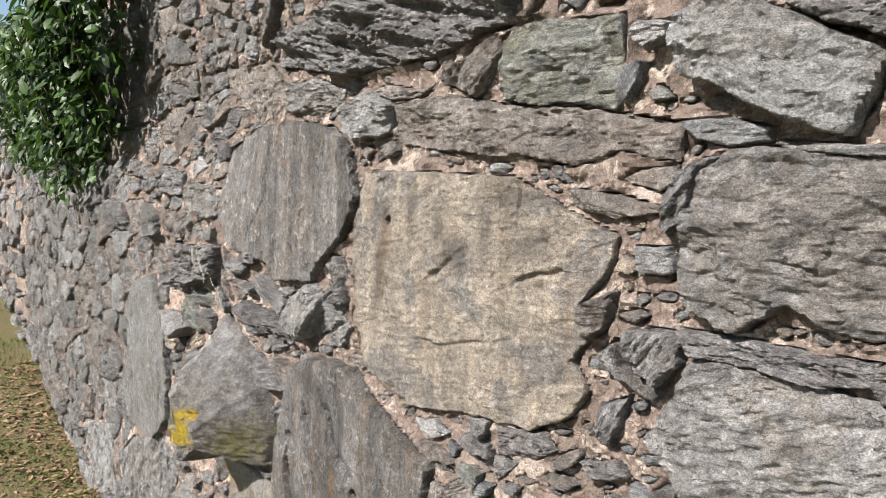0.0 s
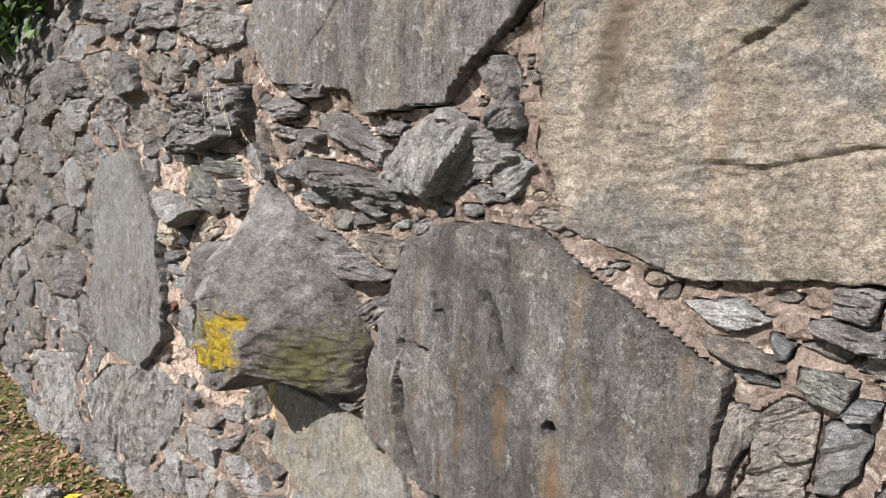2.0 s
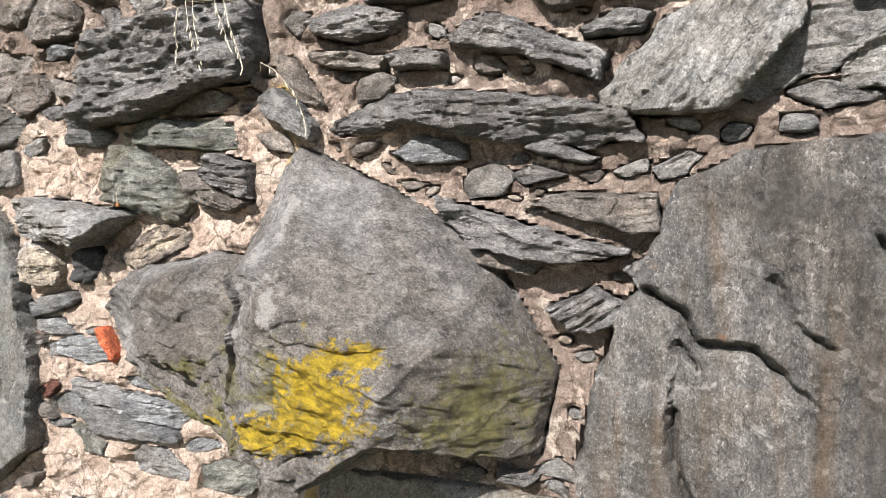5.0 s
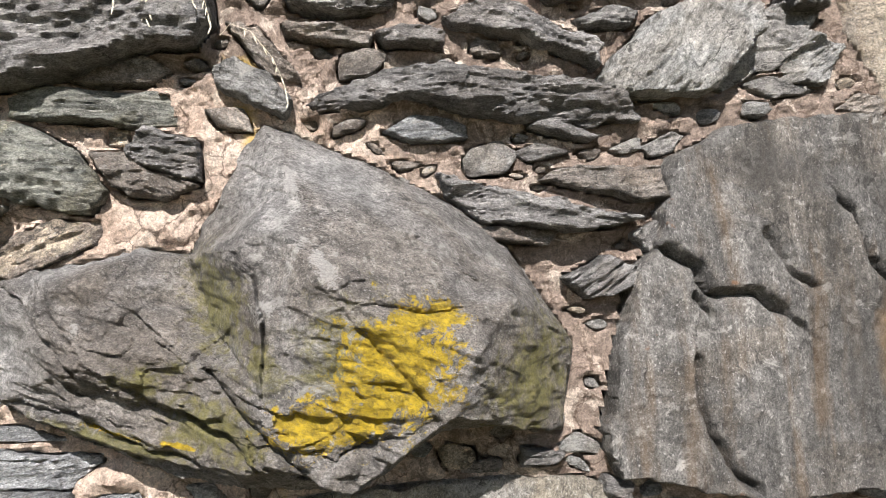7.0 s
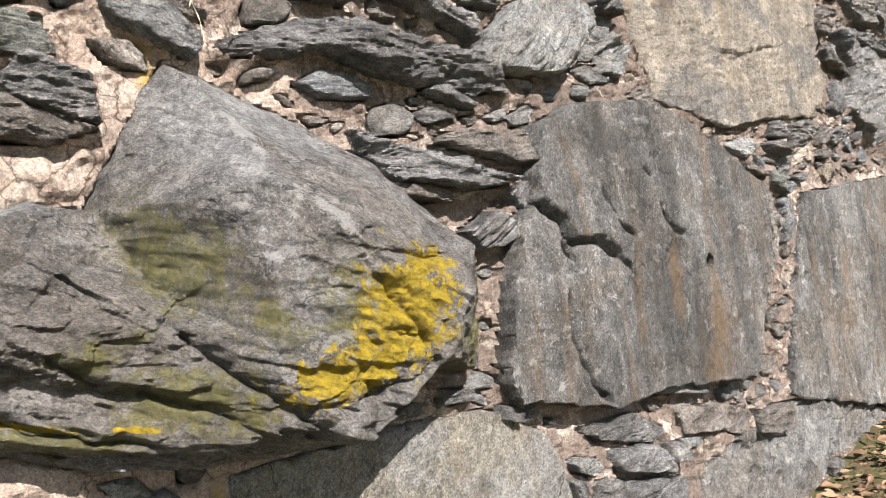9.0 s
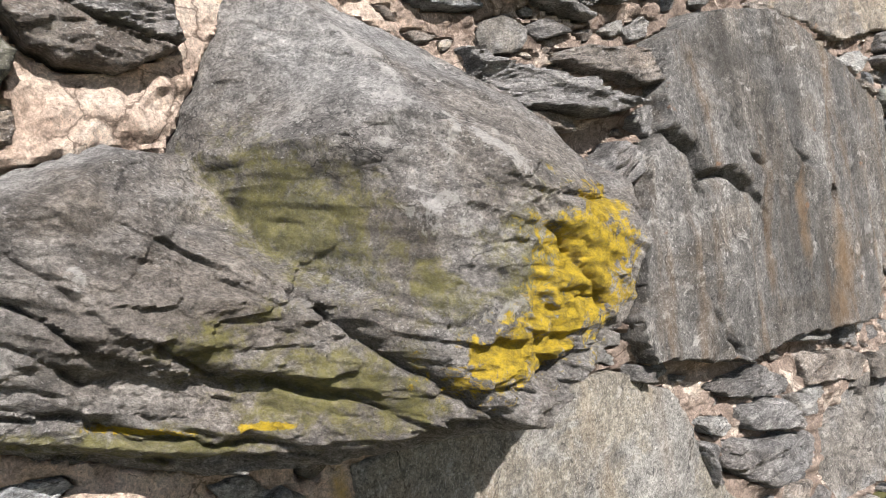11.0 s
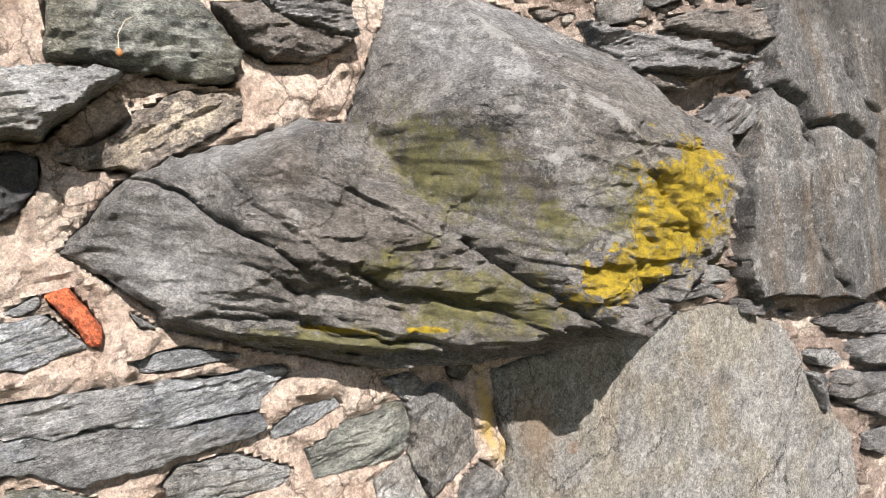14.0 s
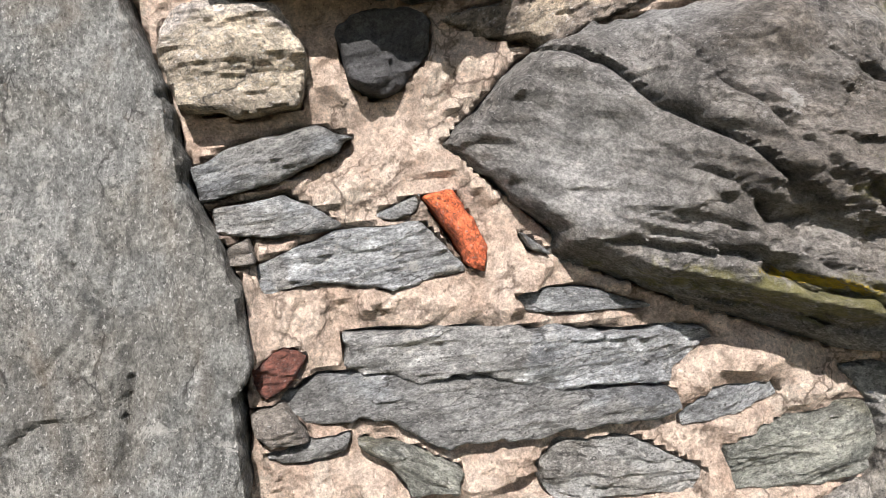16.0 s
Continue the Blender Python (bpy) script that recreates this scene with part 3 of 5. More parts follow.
CREASES = [("apex", "ridge"), ("ridge", "brow"), ("brow", "shoulder"), ("shoulder", "notch"), ("brow", "crown"), ("crown", "lip"), ("lip", "nose"), ("nose", "cheek"), ("cheek", "side_b"),
           ("shoulder", "face_a"), ("face_a", "scar"), ("scar", "jaw"), ("jaw", "chin"), ("chin", "tip"), ("tip", "under"), ("under", "nose"),
           ("notch", "dale_a"), ("dale_a", "dale_b"), ("dale_b", "dale_c"), ("dale_c", "dale_d"), ("dale_d", "jaw"), ("hump", "spur_b"), ("spur_b", "vale"), ("vale", "fold"), ("spur_a", "hump_b"), ("hump_b", "hump"),
           ("back", "hump_b"), ("scoop_b", "rib"), ("rim", "scoop"), ("scoop", "scoop_b"), ("cheek", "root"), ("under", "heel"), ("fold", "keel"), ("belly", "hull"), ("hull", "keel"), ("keel", "chin")]
BROKEN = ["apex", "top_a", "top_b", "top_c", "top_d", "root", "heel", "low_a", "low_b", "low_c", "low_d", "low_e", "low_f", "low_g", "foot", "end", "rim", "rest", "saddle", "notch"]


def boulder_depth():
    names = list(RIDGE)
    flat = [Vector((RIDGE[n][0], RIDGE[n][2])) for n in names]
    edges = [(names.index(a), names.index(b)) for a, b in CREASES]
    verts, _, faces, source, _, _ = delaunay_2d_cdt(flat, edges, [], 0, 1e-5)
    out = []
    for p, s in zip(verts, source):
        if s:
            x, y, z = RIDGE[names[s[0]]]
            out.append((x, z, float(wall_y(x, z)) - y))
        else:
            near = sorted((math.hypot(RIDGE[n][0] - p[0], RIDGE[n][2] - p[1]), n) for n in names)[:2]
            w = [1 / (d + 1e-6) for d, _ in near]
            out.append((p[0], p[1], sum(k * (float(wall_y(RIDGE[n][0], RIDGE[n][2])) - RIDGE[n][1]) for k, (_, n) in zip(w, near)) / sum(w)))

    def flat_height(px, pz):
        h = np.full(px.shape, 0.0)
        for f in faces:
            (x0, z0, h0), (x1, z1, h1), (x2, z2, h2) = (out[i] for i in f[:3])
            det = (z1 - z2) * (x0 - x2) + (x2 - x1) * (z0 - z2)
            if abs(det) < 1e-9:
                continue
            a = ((z1 - z2) * (px - x2) + (x2 - x1) * (pz - z2)) / det
            b = ((z2 - z0) * (px - x2) + (x0 - x2) * (pz - z2)) / det
            c = 1 - a - b
            m = (a >= -1e-6) & (b >= -1e-6) & (c >= -1e-6)
            h = np.where(m, a * h0 + b * h1 + c * h2, h)
        return h

    def depth(px, pz, inner, seed):
        # the creases waver like broken rock
        wx, wz = px + 0.005 * fbm(px * 26, pz * 26, 4, 51.0), pz + 0.005 * fbm(px * 26, pz * 26, 4, 61.0)
        h = flat_height(wx, wz)
        a = radians(-22)
        u, w = px * math.cos(a) + pz * math.sin(a), -px * math.sin(a) + pz * math.cos(a)
        n = fbm(u * 5, w * 17, 4, 71.0, 0.55) * 3.0
        low = np.clip((0.82 - pz) / 0.15, 0.25, 1) * np.clip((-2.5 - px) / 0.1, 0.2, 1)
        h = h + (np.floor(n) + np.clip((n - np.floor(n) - 0.4) / 0.2, 0, 1)) * 0.011 * low
        calm = 1 - 0.75 * np.clip(1.6 - 1.6 * np.hypot((px + 3.12) / 0.11, (pz - 0.775) / 0.085), 0, 1)
        h = h + 0.003 * fbm(px * 17, pz * 17, 5, 81.0, 0.6) + 0.003 * fbm(u * 40, w * 120, 3, 91.0)
        h = h + calm * (0.022 * chips(u * 8, w * 12, 101.0) * low + 0.011 * chips(u * 20, w * 36, 131.0) + 0.006 * chips(u * 55, w * 80, 151.0))
        # the torn lower flank: short ledges one under another
        torn = np.clip((0.87 - pz) / 0.05, 0, 1) * np.clip((-2.73 - px) / 0.06, 0, 1) * np.clip(1.3 * calm - 0.3, 0, 1)
        torn = torn * np.clip(np.hypot((px + 2.785) / 0.06, (pz - 0.83) / 0.09) - 0.6, 0, 1)
        t = fbm(u * 4 + 3, w * 17, 3, 161.0, 0.45) * 3.0
        h = h + torn * (0.02 * chips(u * 6, w * 15, 171.0) + (np.floor(t) + np.clip((t - np.floor(t) - 0.44) / 0.12, 0, 1)) * 0.008)
        return h * np.clip(0.45 + inner / 0.02, 0, 1) + 0.004

    return depth


me, centre, _ = stone_mesh("boulder", 0, 0, [(RIDGE[n][0], RIDGE[n][2]) for n in BROKEN], step=0.0026, depth=boulder_depth(), clefts=[
    ([(-2.833, 0.612), (-2.947, 0.648), (-3.001, 0.682), (-3.085, 0.700)][::-1], 0.0158, 0.0108),
    ([(-3.127, 0.876), (-3.086, 0.850), (-3.057, 0.812), (-3.019, 0.775), (-2.985, 0.745)], 0.0165, 0.0168),
    ([(-3.030, 0.845), (-3.010, 0.812), (-2.985, 0.780)], 0.009, 0.0072),
    ([(-2.930, 0.730), (-2.885, 0.695), (-2.810, 0.665)], 0.0135, 0.012),
    ([(-3.018, 0.739), (-2.985, 0.708), (-2.937, 0.714)], 0.009, 0.0096),
    ([(-2.800, 0.735), (-2.760, 0.690), (-2.710, 0.640), (-2.670, 0.605)], 0.0165, 0.0132),
    ([(-2.861, 0.680), (-2.780, 0.650), (-2.729, 0.605)], 0.0135, 0.0108),
    ([(-2.588, 0.812), (-2.540, 0.800), (-2.480, 0.800)], 0.0105, 0.0072),
    ([(-2.690, 0.640), (-2.640, 0.632), (-2.570, 0.650)], 0.0135, 0.0096),
    ([(-2.600, 0.780), (-2.560, 0.735), (-2.530, 0.690)], 0.0075, 0.006),
    ([(-2.700, 0.975), (-2.620, 0.935), (-2.500, 0.890)], 0.0045, 0.0036),
    ([(-2.860, 0.770), (-2.830, 0.750), (-2.800, 0.770)], 0.0075, 0.0072),
    ([(-3.000, 0.640), (-2.900, 0.605), (-2.780, 0.590)], 0.0135, 0.012),
    ([(-2.849, 0.897), (-2.805, 0.898), (-2.761, 0.888), (-2.735, 0.855), (-2.719, 0.805), (-2.722, 0.765)][::-1], 0.004, 0.02),
    ([(-2.849, 0.900), (-2.822, 0.838), (-2.809, 0.795), (-2.777, 0.765), (-2.750, 0.742)], 0.006, 0.0),
])
marks(
    me, centre,
    lichen=[(-2.56, 0.735, 0.085, 0.075, -25), (-2.655, 0.672, 0.075, 0.045, 5), (-2.53, 0.79, 0.06, 0.03, 0), (-2.6, 0.69, 0.06, 0.06, 0), (-2.95, 0.655, 0.045, 0.005, -18), (-2.85, 0.635, 0.03, 0.004, -12)],
    moss=[(-2.845, 0.742, 0.02, 0.012, 20), (-2.79, 0.69, 0.03, 0.014, -20), (-2.75, 0.64, 0.03, 0.02, 0), (-2.36, 0.69, 0.08, 0.11, -30), (-2.795, 0.825, 0.05, 0.085, 25), (-2.80, 0.66, 0.09, 0.05, -15), (-2.90, 0.72, 0.04, 0.03, 0), (-2.72, 0.74, 0.03, 0.04, 0), (-2.60, 0.73, 0.10, 0.09, 0), (-2.95, 0.64, 0.14, 0.02, -15)],
    crust=[(-2.695, 0.925, 0.02, 0.010, 0), (-2.685, 0.985, 0.010, 0.05, 10), (-2.722, 0.812, 0.016, 0.014, 35), (-2.642, 0.86, 0.010, 0.035, 25), (-2.66, 0.715, 0.05, 0.010, 5), (-2.675, 0.885, 0.008, 0.03, -30), (-2.98, 0.80, 0.008, 0.012, 0)],
    bare=[(-3.10, 0.77, 0.09, 0.07, -20), (-2.72, 0.98, 0.05, 0.10, 10), (-2.62, 1.0, 0.10, 0.05, -35), (-3.03, 0.885, 0.06, 0.02, 10), (-2.94, 0.905, 0.05, 0.015, 10)],
    umber=[(-2.93, 0.75, 0.16, 0.09, -15), (-2.82, 0.65, 0.15, 0.06, -10), (-2.74, 0.80, 0.03, 0.06, 20), (-2.97, 0.85, 0.06, 0.04, 0), (-2.37, 0.70, 0.08, 0.12, 0)],
)
boulder = laid(me, centre, -22)
tagged(boulder, "great jutting grey boulder with bright yellow lichen and olive moss")

# ---- the stones of the wall: rock, how far proud, dip of the bedding, outline along the wall and up ----
stone("dull", 0.05, 80, [(-3.47, 0.967), (-3.454, 0.889), (-3.442, 0.82), (-3.431, 0.768), (-3.41, 0.704), (-3.407, 0.638), (-3.417, 0.601), (-3.423, 0.525), (-3.432, 0.488), (-3.657, 0.335), (-4.054, 0.336), (-4.191, 0.483), (-4.067, 0.749), (-4.086, 0.947), (-3.967, 1.113), (-3.673, 1.171)], "tall pale grey speckled slab with rust spots", facets=0.05, ledges=0.3, chip=0.25, step=0.0045, clefts=[([(-3.512, 0.605), (-3.503, 0.642), (-3.509, 0.671), (-3.521, 0.7), (-3.534, 0.729)], 0.008, 0.008), ([(-3.559, 0.654), (-3.548, 0.669)], 0.006, 0.003), ([(-3.602, 0.599), (-3.565, 0.608)], 0.006, 0.004)])
stone("tan", 0.03, 5, [(-1.672, 1.64), (-1.434, 1.635), (-1.12, 1.616), (-0.965, 1.541), (-0.843, 1.492), (-0.854, 1.423), (-0.922, 1.346), (-0.892, 1.29), (-0.94, 1.222), (-0.894, 1.158), (-0.951, 1.091), (-1.046, 1.049), (-1.224, 1.042), (-1.48, 1.015), (-1.694, 1.076), (-1.765, 1.216), (-1.768, 1.434), (-1.732, 1.584)], "broad tan-grey slab of schist with rust drip stains", facets=0.1, ledges=0.12, chip=0.35, step=0.0048, bores=[(-1.578, 1.507, 0.011)],
      clefts=[([(-1.396, 1.369), (-1.343, 1.399), (-1.319, 1.418)], 0.012, 0.006), ([(-1.085, 1.383), (-1.039, 1.402), (-0.973, 1.411)], 0.014, 0.007), ([(-1.437, 1.198), (-1.349, 1.194), (-1.21, 1.225)], 0.008, 0.004), ([(-1.101, 1.532), (-1.094, 1.584)], 0.01, 0.006)],
      stains=dict(rust=[(-1.605, 1.40, 0.03, 0.15, -10)], soot=[(-1.62, 1.36, 0.035, 0.24, -10), (-1.47, 1.55, 0.03, 0.10, 0), (-1.2, 1.5, 0.03, 0.12, 0), (-1.36, 1.50, 0.03, 0.06, 0), (-1.3, 1.43, 0.07, 0.05, 0), (-1.05, 1.47, 0.10, 0.05, 20), (-1.12, 1.57, 0.12, 0.03, 0)]))
stone("olive", 0.05, 0, [(-1.171, 1.933), (-1.12, 1.956), (-0.845, 1.937), (-0.845, 1.751), (-0.942, 1.765), (-1.15, 1.792), (-1.173, 1.869)], "squared olive-grey stone block", ledges=0.7)
stone("brown", 0.04, -8, [(-1.553, 1.82), (-1.351, 1.823), (-1.159, 1.785), (-0.95, 1.76), (-0.697, 1.713), (-0.705, 1.635), (-0.849, 1.668), (-0.946, 1.637), (-1.121, 1.667), (-1.328, 1.682), (-1.527, 1.713), (-1.576, 1.753)], "long brown split stone", ledges=0.7)
stone("slate", 0.07, -15, [(-2.258, 2.101), (-1.903, 2.161), (-1.105, 2.079), (-1.136, 1.975), (-1.362, 1.932), (-1.617, 1.923), (-1.799, 1.93), (-2.214, 2.01)], "long dark layered slate with deep clefts", facets=0.5, ledges=2.6, cracks=2, step=0.006)
stone("brown", 0.04, 40, [(-1.273, 1.896), (-1.181, 1.948), (-1.162, 1.907), (-1.233, 1.811), (-1.342, 1.849), (-1.333, 1.903)], ledges=0.7)
stone("pale", 0.05, 0, [(-1.832, 1.836), (-1.675, 1.869), (-1.553, 1.819), (-1.576, 1.745), (-1.718, 1.73), (-1.824, 1.794)], ledges=0.7)
stone("streak", 0.045, 85, [(-2.756, 1.763), (-2.455, 1.82), (-2.096, 1.814), (-1.873, 1.781), (-1.773, 1.717), (-1.724, 1.569), (-1.803, 1.451), (-1.923, 1.374), (-1.996, 1.296), (-2.266, 1.279), (-2.311, 1.335), (-2.673, 1.363), (-2.803, 1.492)], facets=0.1, ledges=0.3, chip=0.4)
stone("brown", 0.03, 0, [(-3.013, 2.108), (-2.486, 2.07), (-2.229, 2.006), (-2.208, 1.889), (-2.488, 1.833), (-2.762, 1.92), (-2.948, 2.006)], ledges=0.7)
stone("grey", 0.03, 0, [(-2.208, 1.946), (-1.971, 1.937), (-1.799, 1.884), (-1.865, 1.843), (-1.97, 1.823), (-2.186, 1.859)], ledges=0.7)
stone("grey", 0.07, -5, [(-0.692, 1.595), (-0.639, 1.634), (-0.579, 1.661), (-0.467, 1.652), (-0.347, 1.625), (-0.295, 1.608), (-0.284, 1.374), (-0.371, 1.339), (-0.455, 1.376), (-0.501, 1.398), (-0.566, 1.337), (-0.661, 1.36), (-0.697, 1.418), (-0.695, 1.502)], ledges=0.7)
stone("pale", 0.09, -20, [(-0.708, 1.868), (-0.692, 1.895), (-0.62, 1.93), (-0.541, 1.896), (-0.434, 1.838), (-0.355, 1.788), (-0.375, 1.734), (-0.411, 1.67), (-0.496, 1.7), (-0.572, 1.74), (-0.624, 1.779), (-0.689, 1.796)], ledges=0.7)
stone("grey", 0.06, 15, [(-0.658, 1.276), (-0.529, 1.278), (-0.403, 1.256), (-0.309, 1.25), (-0.272, 1.075), (-0.608, 0.965), (-0.764, 1.091), (-0.741, 1.13)], ledges=0.7)
stone("slate", 0.05, -8, [(-0.694, 1.321), (-0.585, 1.326), (-0.451, 1.309), (-0.353, 1.317), (-0.355, 1.281), (-0.441, 1.264), (-0.543, 1.278), (-0.658, 1.284)], ledges=1.0)
stone("blue", 0.04, 0, [(-0.702, 1.713), (-0.605, 1.711), (-0.531, 1.692), (-0.534, 1.668), (-0.603, 1.664), (-0.667, 1.677)], ledges=0.45, facets=0.3, chip=0.7)
stone("slate", 0.05, 0, [(-0.525, 1.668), (-0.36, 1.652), (-0.33, 1.633), (-0.449, 1.644), (-0.511, 1.654)], ledges=1.0)
stone("slate", 0.06, 40, [(-0.731, 1.531), (-0.71, 1.594), (-0.677, 1.635), (-0.593, 1.657), (-0.644, 1.624), (-0.674, 1.553), (-0.707, 1.511), (-0.742, 1.52)], ledges=1.0)
stone("pale", 0.07, 0, [(-0.804, 1.885), (-0.786, 1.914), (-0.709, 1.896), (-0.725, 1.868), (-0.772, 1.854)], ledges=0.7)
stone("blue", 0.04, 60, [(-0.847, 1.796), (-0.834, 1.828), (-0.79, 1.838), (-0.801, 1.791), (-0.826, 1.761)], ledges=0.45, facets=0.3, chip=0.7)
stone("slate", 0.06, 60, [(-0.797, 1.308), (-0.735, 1.317), (-0.682, 1.303), (-0.686, 1.26), (-0.731, 1.209), (-0.782, 1.244)], ledges=1.0)
stone("grey", 0.04, -40, [(-0.876, 1.253), (-0.836, 1.282), (-0.821, 1.233), (-0.731, 1.205), (-0.742, 1.18), (-0.861, 1.22)], ledges=0.7)
stone("brown", 0.05, 0, [(-0.914, 1.343), (-0.839, 1.381), (-0.857, 1.298), (-0.884, 1.283), (-0.92, 1.295)], ledges=0.7)
stone("slate", 0.03, 60, [(-0.878, 1.078), (-0.866, 1.14), (-0.799, 1.172), (-0.835, 1.064)], ledges=1.0)
stone("slate", 0.03, 0, [(-0.919, 1.006), (-0.821, 1.033), (-0.8, 1.004), (-0.889, 0.978)], ledges=1.0)
stone("slate", 0.03, -5, [(-1.149, 1.025), (-1.013, 1.051), (-0.98, 1.015), (-1.043, 0.972), (-1.148, 0.971)], ledges=1.0)
stone("slate", 0.07, -10, [(-0.522, 1.9), (-0.453, 1.908), (-0.308, 1.87), (-0.304, 1.795), (-0.356, 1.811), (-0.476, 1.865)], ledges=1.0)
stone("blue", 0.03, 0, [(-0.796, 1.472), (-0.723, 1.476), (-0.709, 1.428), (-0.782, 1.417)], ledges=0.45, facets=0.3, chip=0.7)
stone("grey", 0.06, 0, [(-0.353, 1.31), (-0.313, 1.334), (-0.273, 1.25), (-0.334, 1.262), (-0.356, 1.283)], ledges=0.7)
stone("brown", 0.03, -15, [(-0.967, 1.589), (-0.826, 1.574), (-0.737, 1.548), (-0.838, 1.529), (-0.951, 1.553)], ledges=0.7)
stone("brown", 0.03, 0, [(-1.705, 1.866), (-1.591, 1.877), (-1.472, 1.849), (-1.405, 1.857), (-1.449, 1.832), (-1.565, 1.832)], ledges=0.7)
stone("grey", 0.03, 0, [(-1.966, 1.189), (-1.825, 1.303), (-1.792, 1.246), (-1.858, 1.168), (-1.984, 1.122), (-2.042, 1.132)], ledges=0.7)
stone("streak", 0.06, 88, [(-2.121, 0.916), (-2.083, 1.01), (-1.971, 1.055), (-1.752, 1.061), (-1.521, 0.943), (-1.376, 0.866), (-1.397, 0.702), (-1.488, 0.552), (-1.545, 0.444), (-1.844, 0.476), (-1.996, 0.473), (-2.22, 0.526), (-2.24, 0.589), (-2.218, 0.672), (-2.176, 0.816), (-2.14, 0.865)], "broad grey slab with dark streaks and a drilled hole", facets=0.05, ledges=0.2, chip=0.2, step=0.004, bores=[(-1.68, 0.715, 0.015)],
      clefts=[([(-2.128, 0.859), (-2.083, 0.832), (-2.063, 0.79), (-1.992, 0.785), (-1.961, 0.757)], 0.028, 0.016), ([(-1.901, 0.786), (-1.935, 0.804), (-1.945, 0.831), (-1.971, 0.88)], 0.024, 0.014), ([(-1.735, 0.777), (-1.785, 0.796), (-1.809, 0.831), (-1.824, 0.899), (-1.845, 0.922)], 0.036, 0.024), ([(-2.025, 0.492), (-2.043, 0.505), (-2.083, 0.569), (-2.098, 0.621), (-2.097, 0.69)], 0.032, 0.02), ([(-2.066, 0.747), (-2.089, 0.786)], 0.022, 0.012)],
      stains=dict(rust=[(-1.675, 0.59, 0.032, 0.12, 0), (-1.70, 0.50, 0.035, 0.06, 0), (-1.80, 0.68, 0.022, 0.09, 0)], soot=[(-1.85, 0.66, 0.035, 0.2, 0), (-1.735, 0.62, 0.025, 0.16, 0), (-1.57, 0.64, 0.045, 0.22, 0), (-1.95, 0.98, 0.12, 0.04, -10), (-1.76, 0.9, 0.03, 0.1, 0)]))
stone("streak", 0.03, 88, [(-1.123, 0.843), (-0.502, 0.876), (0.314, 0.885), (-0.08, 0.054), (-0.769, 0.198), (-1.341, 0.354), (-1.25, 0.575)], facets=0.1, ledges=0.3, chip=0.4)
stone("grey", 0.02, 60, [(-1.722, 0.273), (-1.473, 0.326), (-1.334, 0.342), (-0.869, 0.224), (-0.746, 0.158), (-1.17, 0.148), (-1.422, 0.074), (-1.698, 0.101), (-1.744, 0.184)], ledges=0.7)
stone("smooth", 0.015, 70, [(-2.706, 0.518), (-2.487, 0.528), (-2.268, 0.52), (-2.157, 0.459), (-2.105, 0.356), (-2.025, 0.217), (-2.019, 0.095), (-2.128, 0.048), (-2.743, 0.301), (-2.702, 0.402), (-2.71, 0.457)], "smooth grey-buff slab near the ground", facets=0.05, ledges=0.15, chip=0.15, step=0.005, stains=dict(rust=[(-2.66, 0.42, 0.05, 0.07, 0)], soot=[(-2.3, 0.4, 0.02, 0.02, 0)]))
stone("slate", 0.05, 10, [(-2.071, 0.442), (-1.938, 0.443), (-1.839, 0.392), (-1.881, 0.375), (-2.015, 0.407)], ledges=1.0)
stone("slate", 0.05, 10, [(-2.003, 0.384), (-1.891, 0.372), (-1.864, 0.351), (-1.858, 0.311), (-1.995, 0.347)], ledges=1.0)
stone("slate", 0.06, 15, [(-2.03, 0.335), (-1.803, 0.286), (-1.815, 0.235), (-1.951, 0.228), (-2.055, 0.294)], ledges=1.0)
stone("slate", 0.04, -60, [(-2.113, 0.357), (-2.078, 0.345), (-2.06, 0.281), (-2.091, 0.282)], ledges=1.0)
stone("grey", 0.05, 5, [(-1.856, 0.482), (-1.72, 0.463), (-1.715, 0.44), (-1.842, 0.463)], ledges=0.7)
stone("brown", 0.04, 20, [(-1.794, 0.423), (-1.649, 0.401), (-1.617, 0.346), (-1.787, 0.366)], ledges=0.7)
stone("slate", 0.04, 0, [(-2.239, 0.52), (-2.195, 0.509), (-2.207, 0.485), (-2.243, 0.499)], ledges=1.0)
stone("slate", 0.05, 0, [(-2.364, 0.576), (-2.298, 0.561), (-2.319, 0.545), (-2.369, 0.549)], ledges=1.0)
stone("grey", 0.05, 0, [(-1.846, 0.362), (-1.798, 0.354), (-1.796, 0.321), (-1.846, 0.324)], ledges=0.7)
stone("brown", 0.04, 0, [(-1.513, 0.356), (-1.369, 0.344), (-1.372, 0.282), (-1.513, 0.306)], ledges=0.7)
stone("slate", 0.08, 4, [(-3.185, 1.347), (-2.797, 1.361), (-2.795, 1.267), (-2.822, 1.223), (-2.922, 1.217), (-2.985, 1.192), (-3.055, 1.178), (-3.13, 1.171), (-3.209, 1.162)], "long dark slate block with fine horizontal cracks", facets=0.3, ledges=1.4, cracks=3)
stone("olive", 0.05, 0, [(-3.114, 1.158), (-3.071, 1.172), (-2.998, 1.164), (-2.877, 1.152), (-2.863, 1.105), (-2.935, 1.104), (-3.067, 1.12), (-3.113, 1.128)], ledges=0.7)
stone("olive", 0.055, -12, [(-3.168, 1.127), (-3.136, 1.121), (-3.08, 1.112), (-3.013, 1.072), (-2.972, 1.007), (-2.989, 0.964), (-3.052, 0.981), (-3.151, 1.014), (-3.183, 1.022)], ledges=0.7)
stone("brown", 0.04, -20, [(-2.993, 1.065), (-2.943, 1.063), (-2.895, 1.031), (-2.826, 1.004), (-2.881, 0.988), (-2.937, 0.992), (-2.973, 1.027)], ledges=0.7)
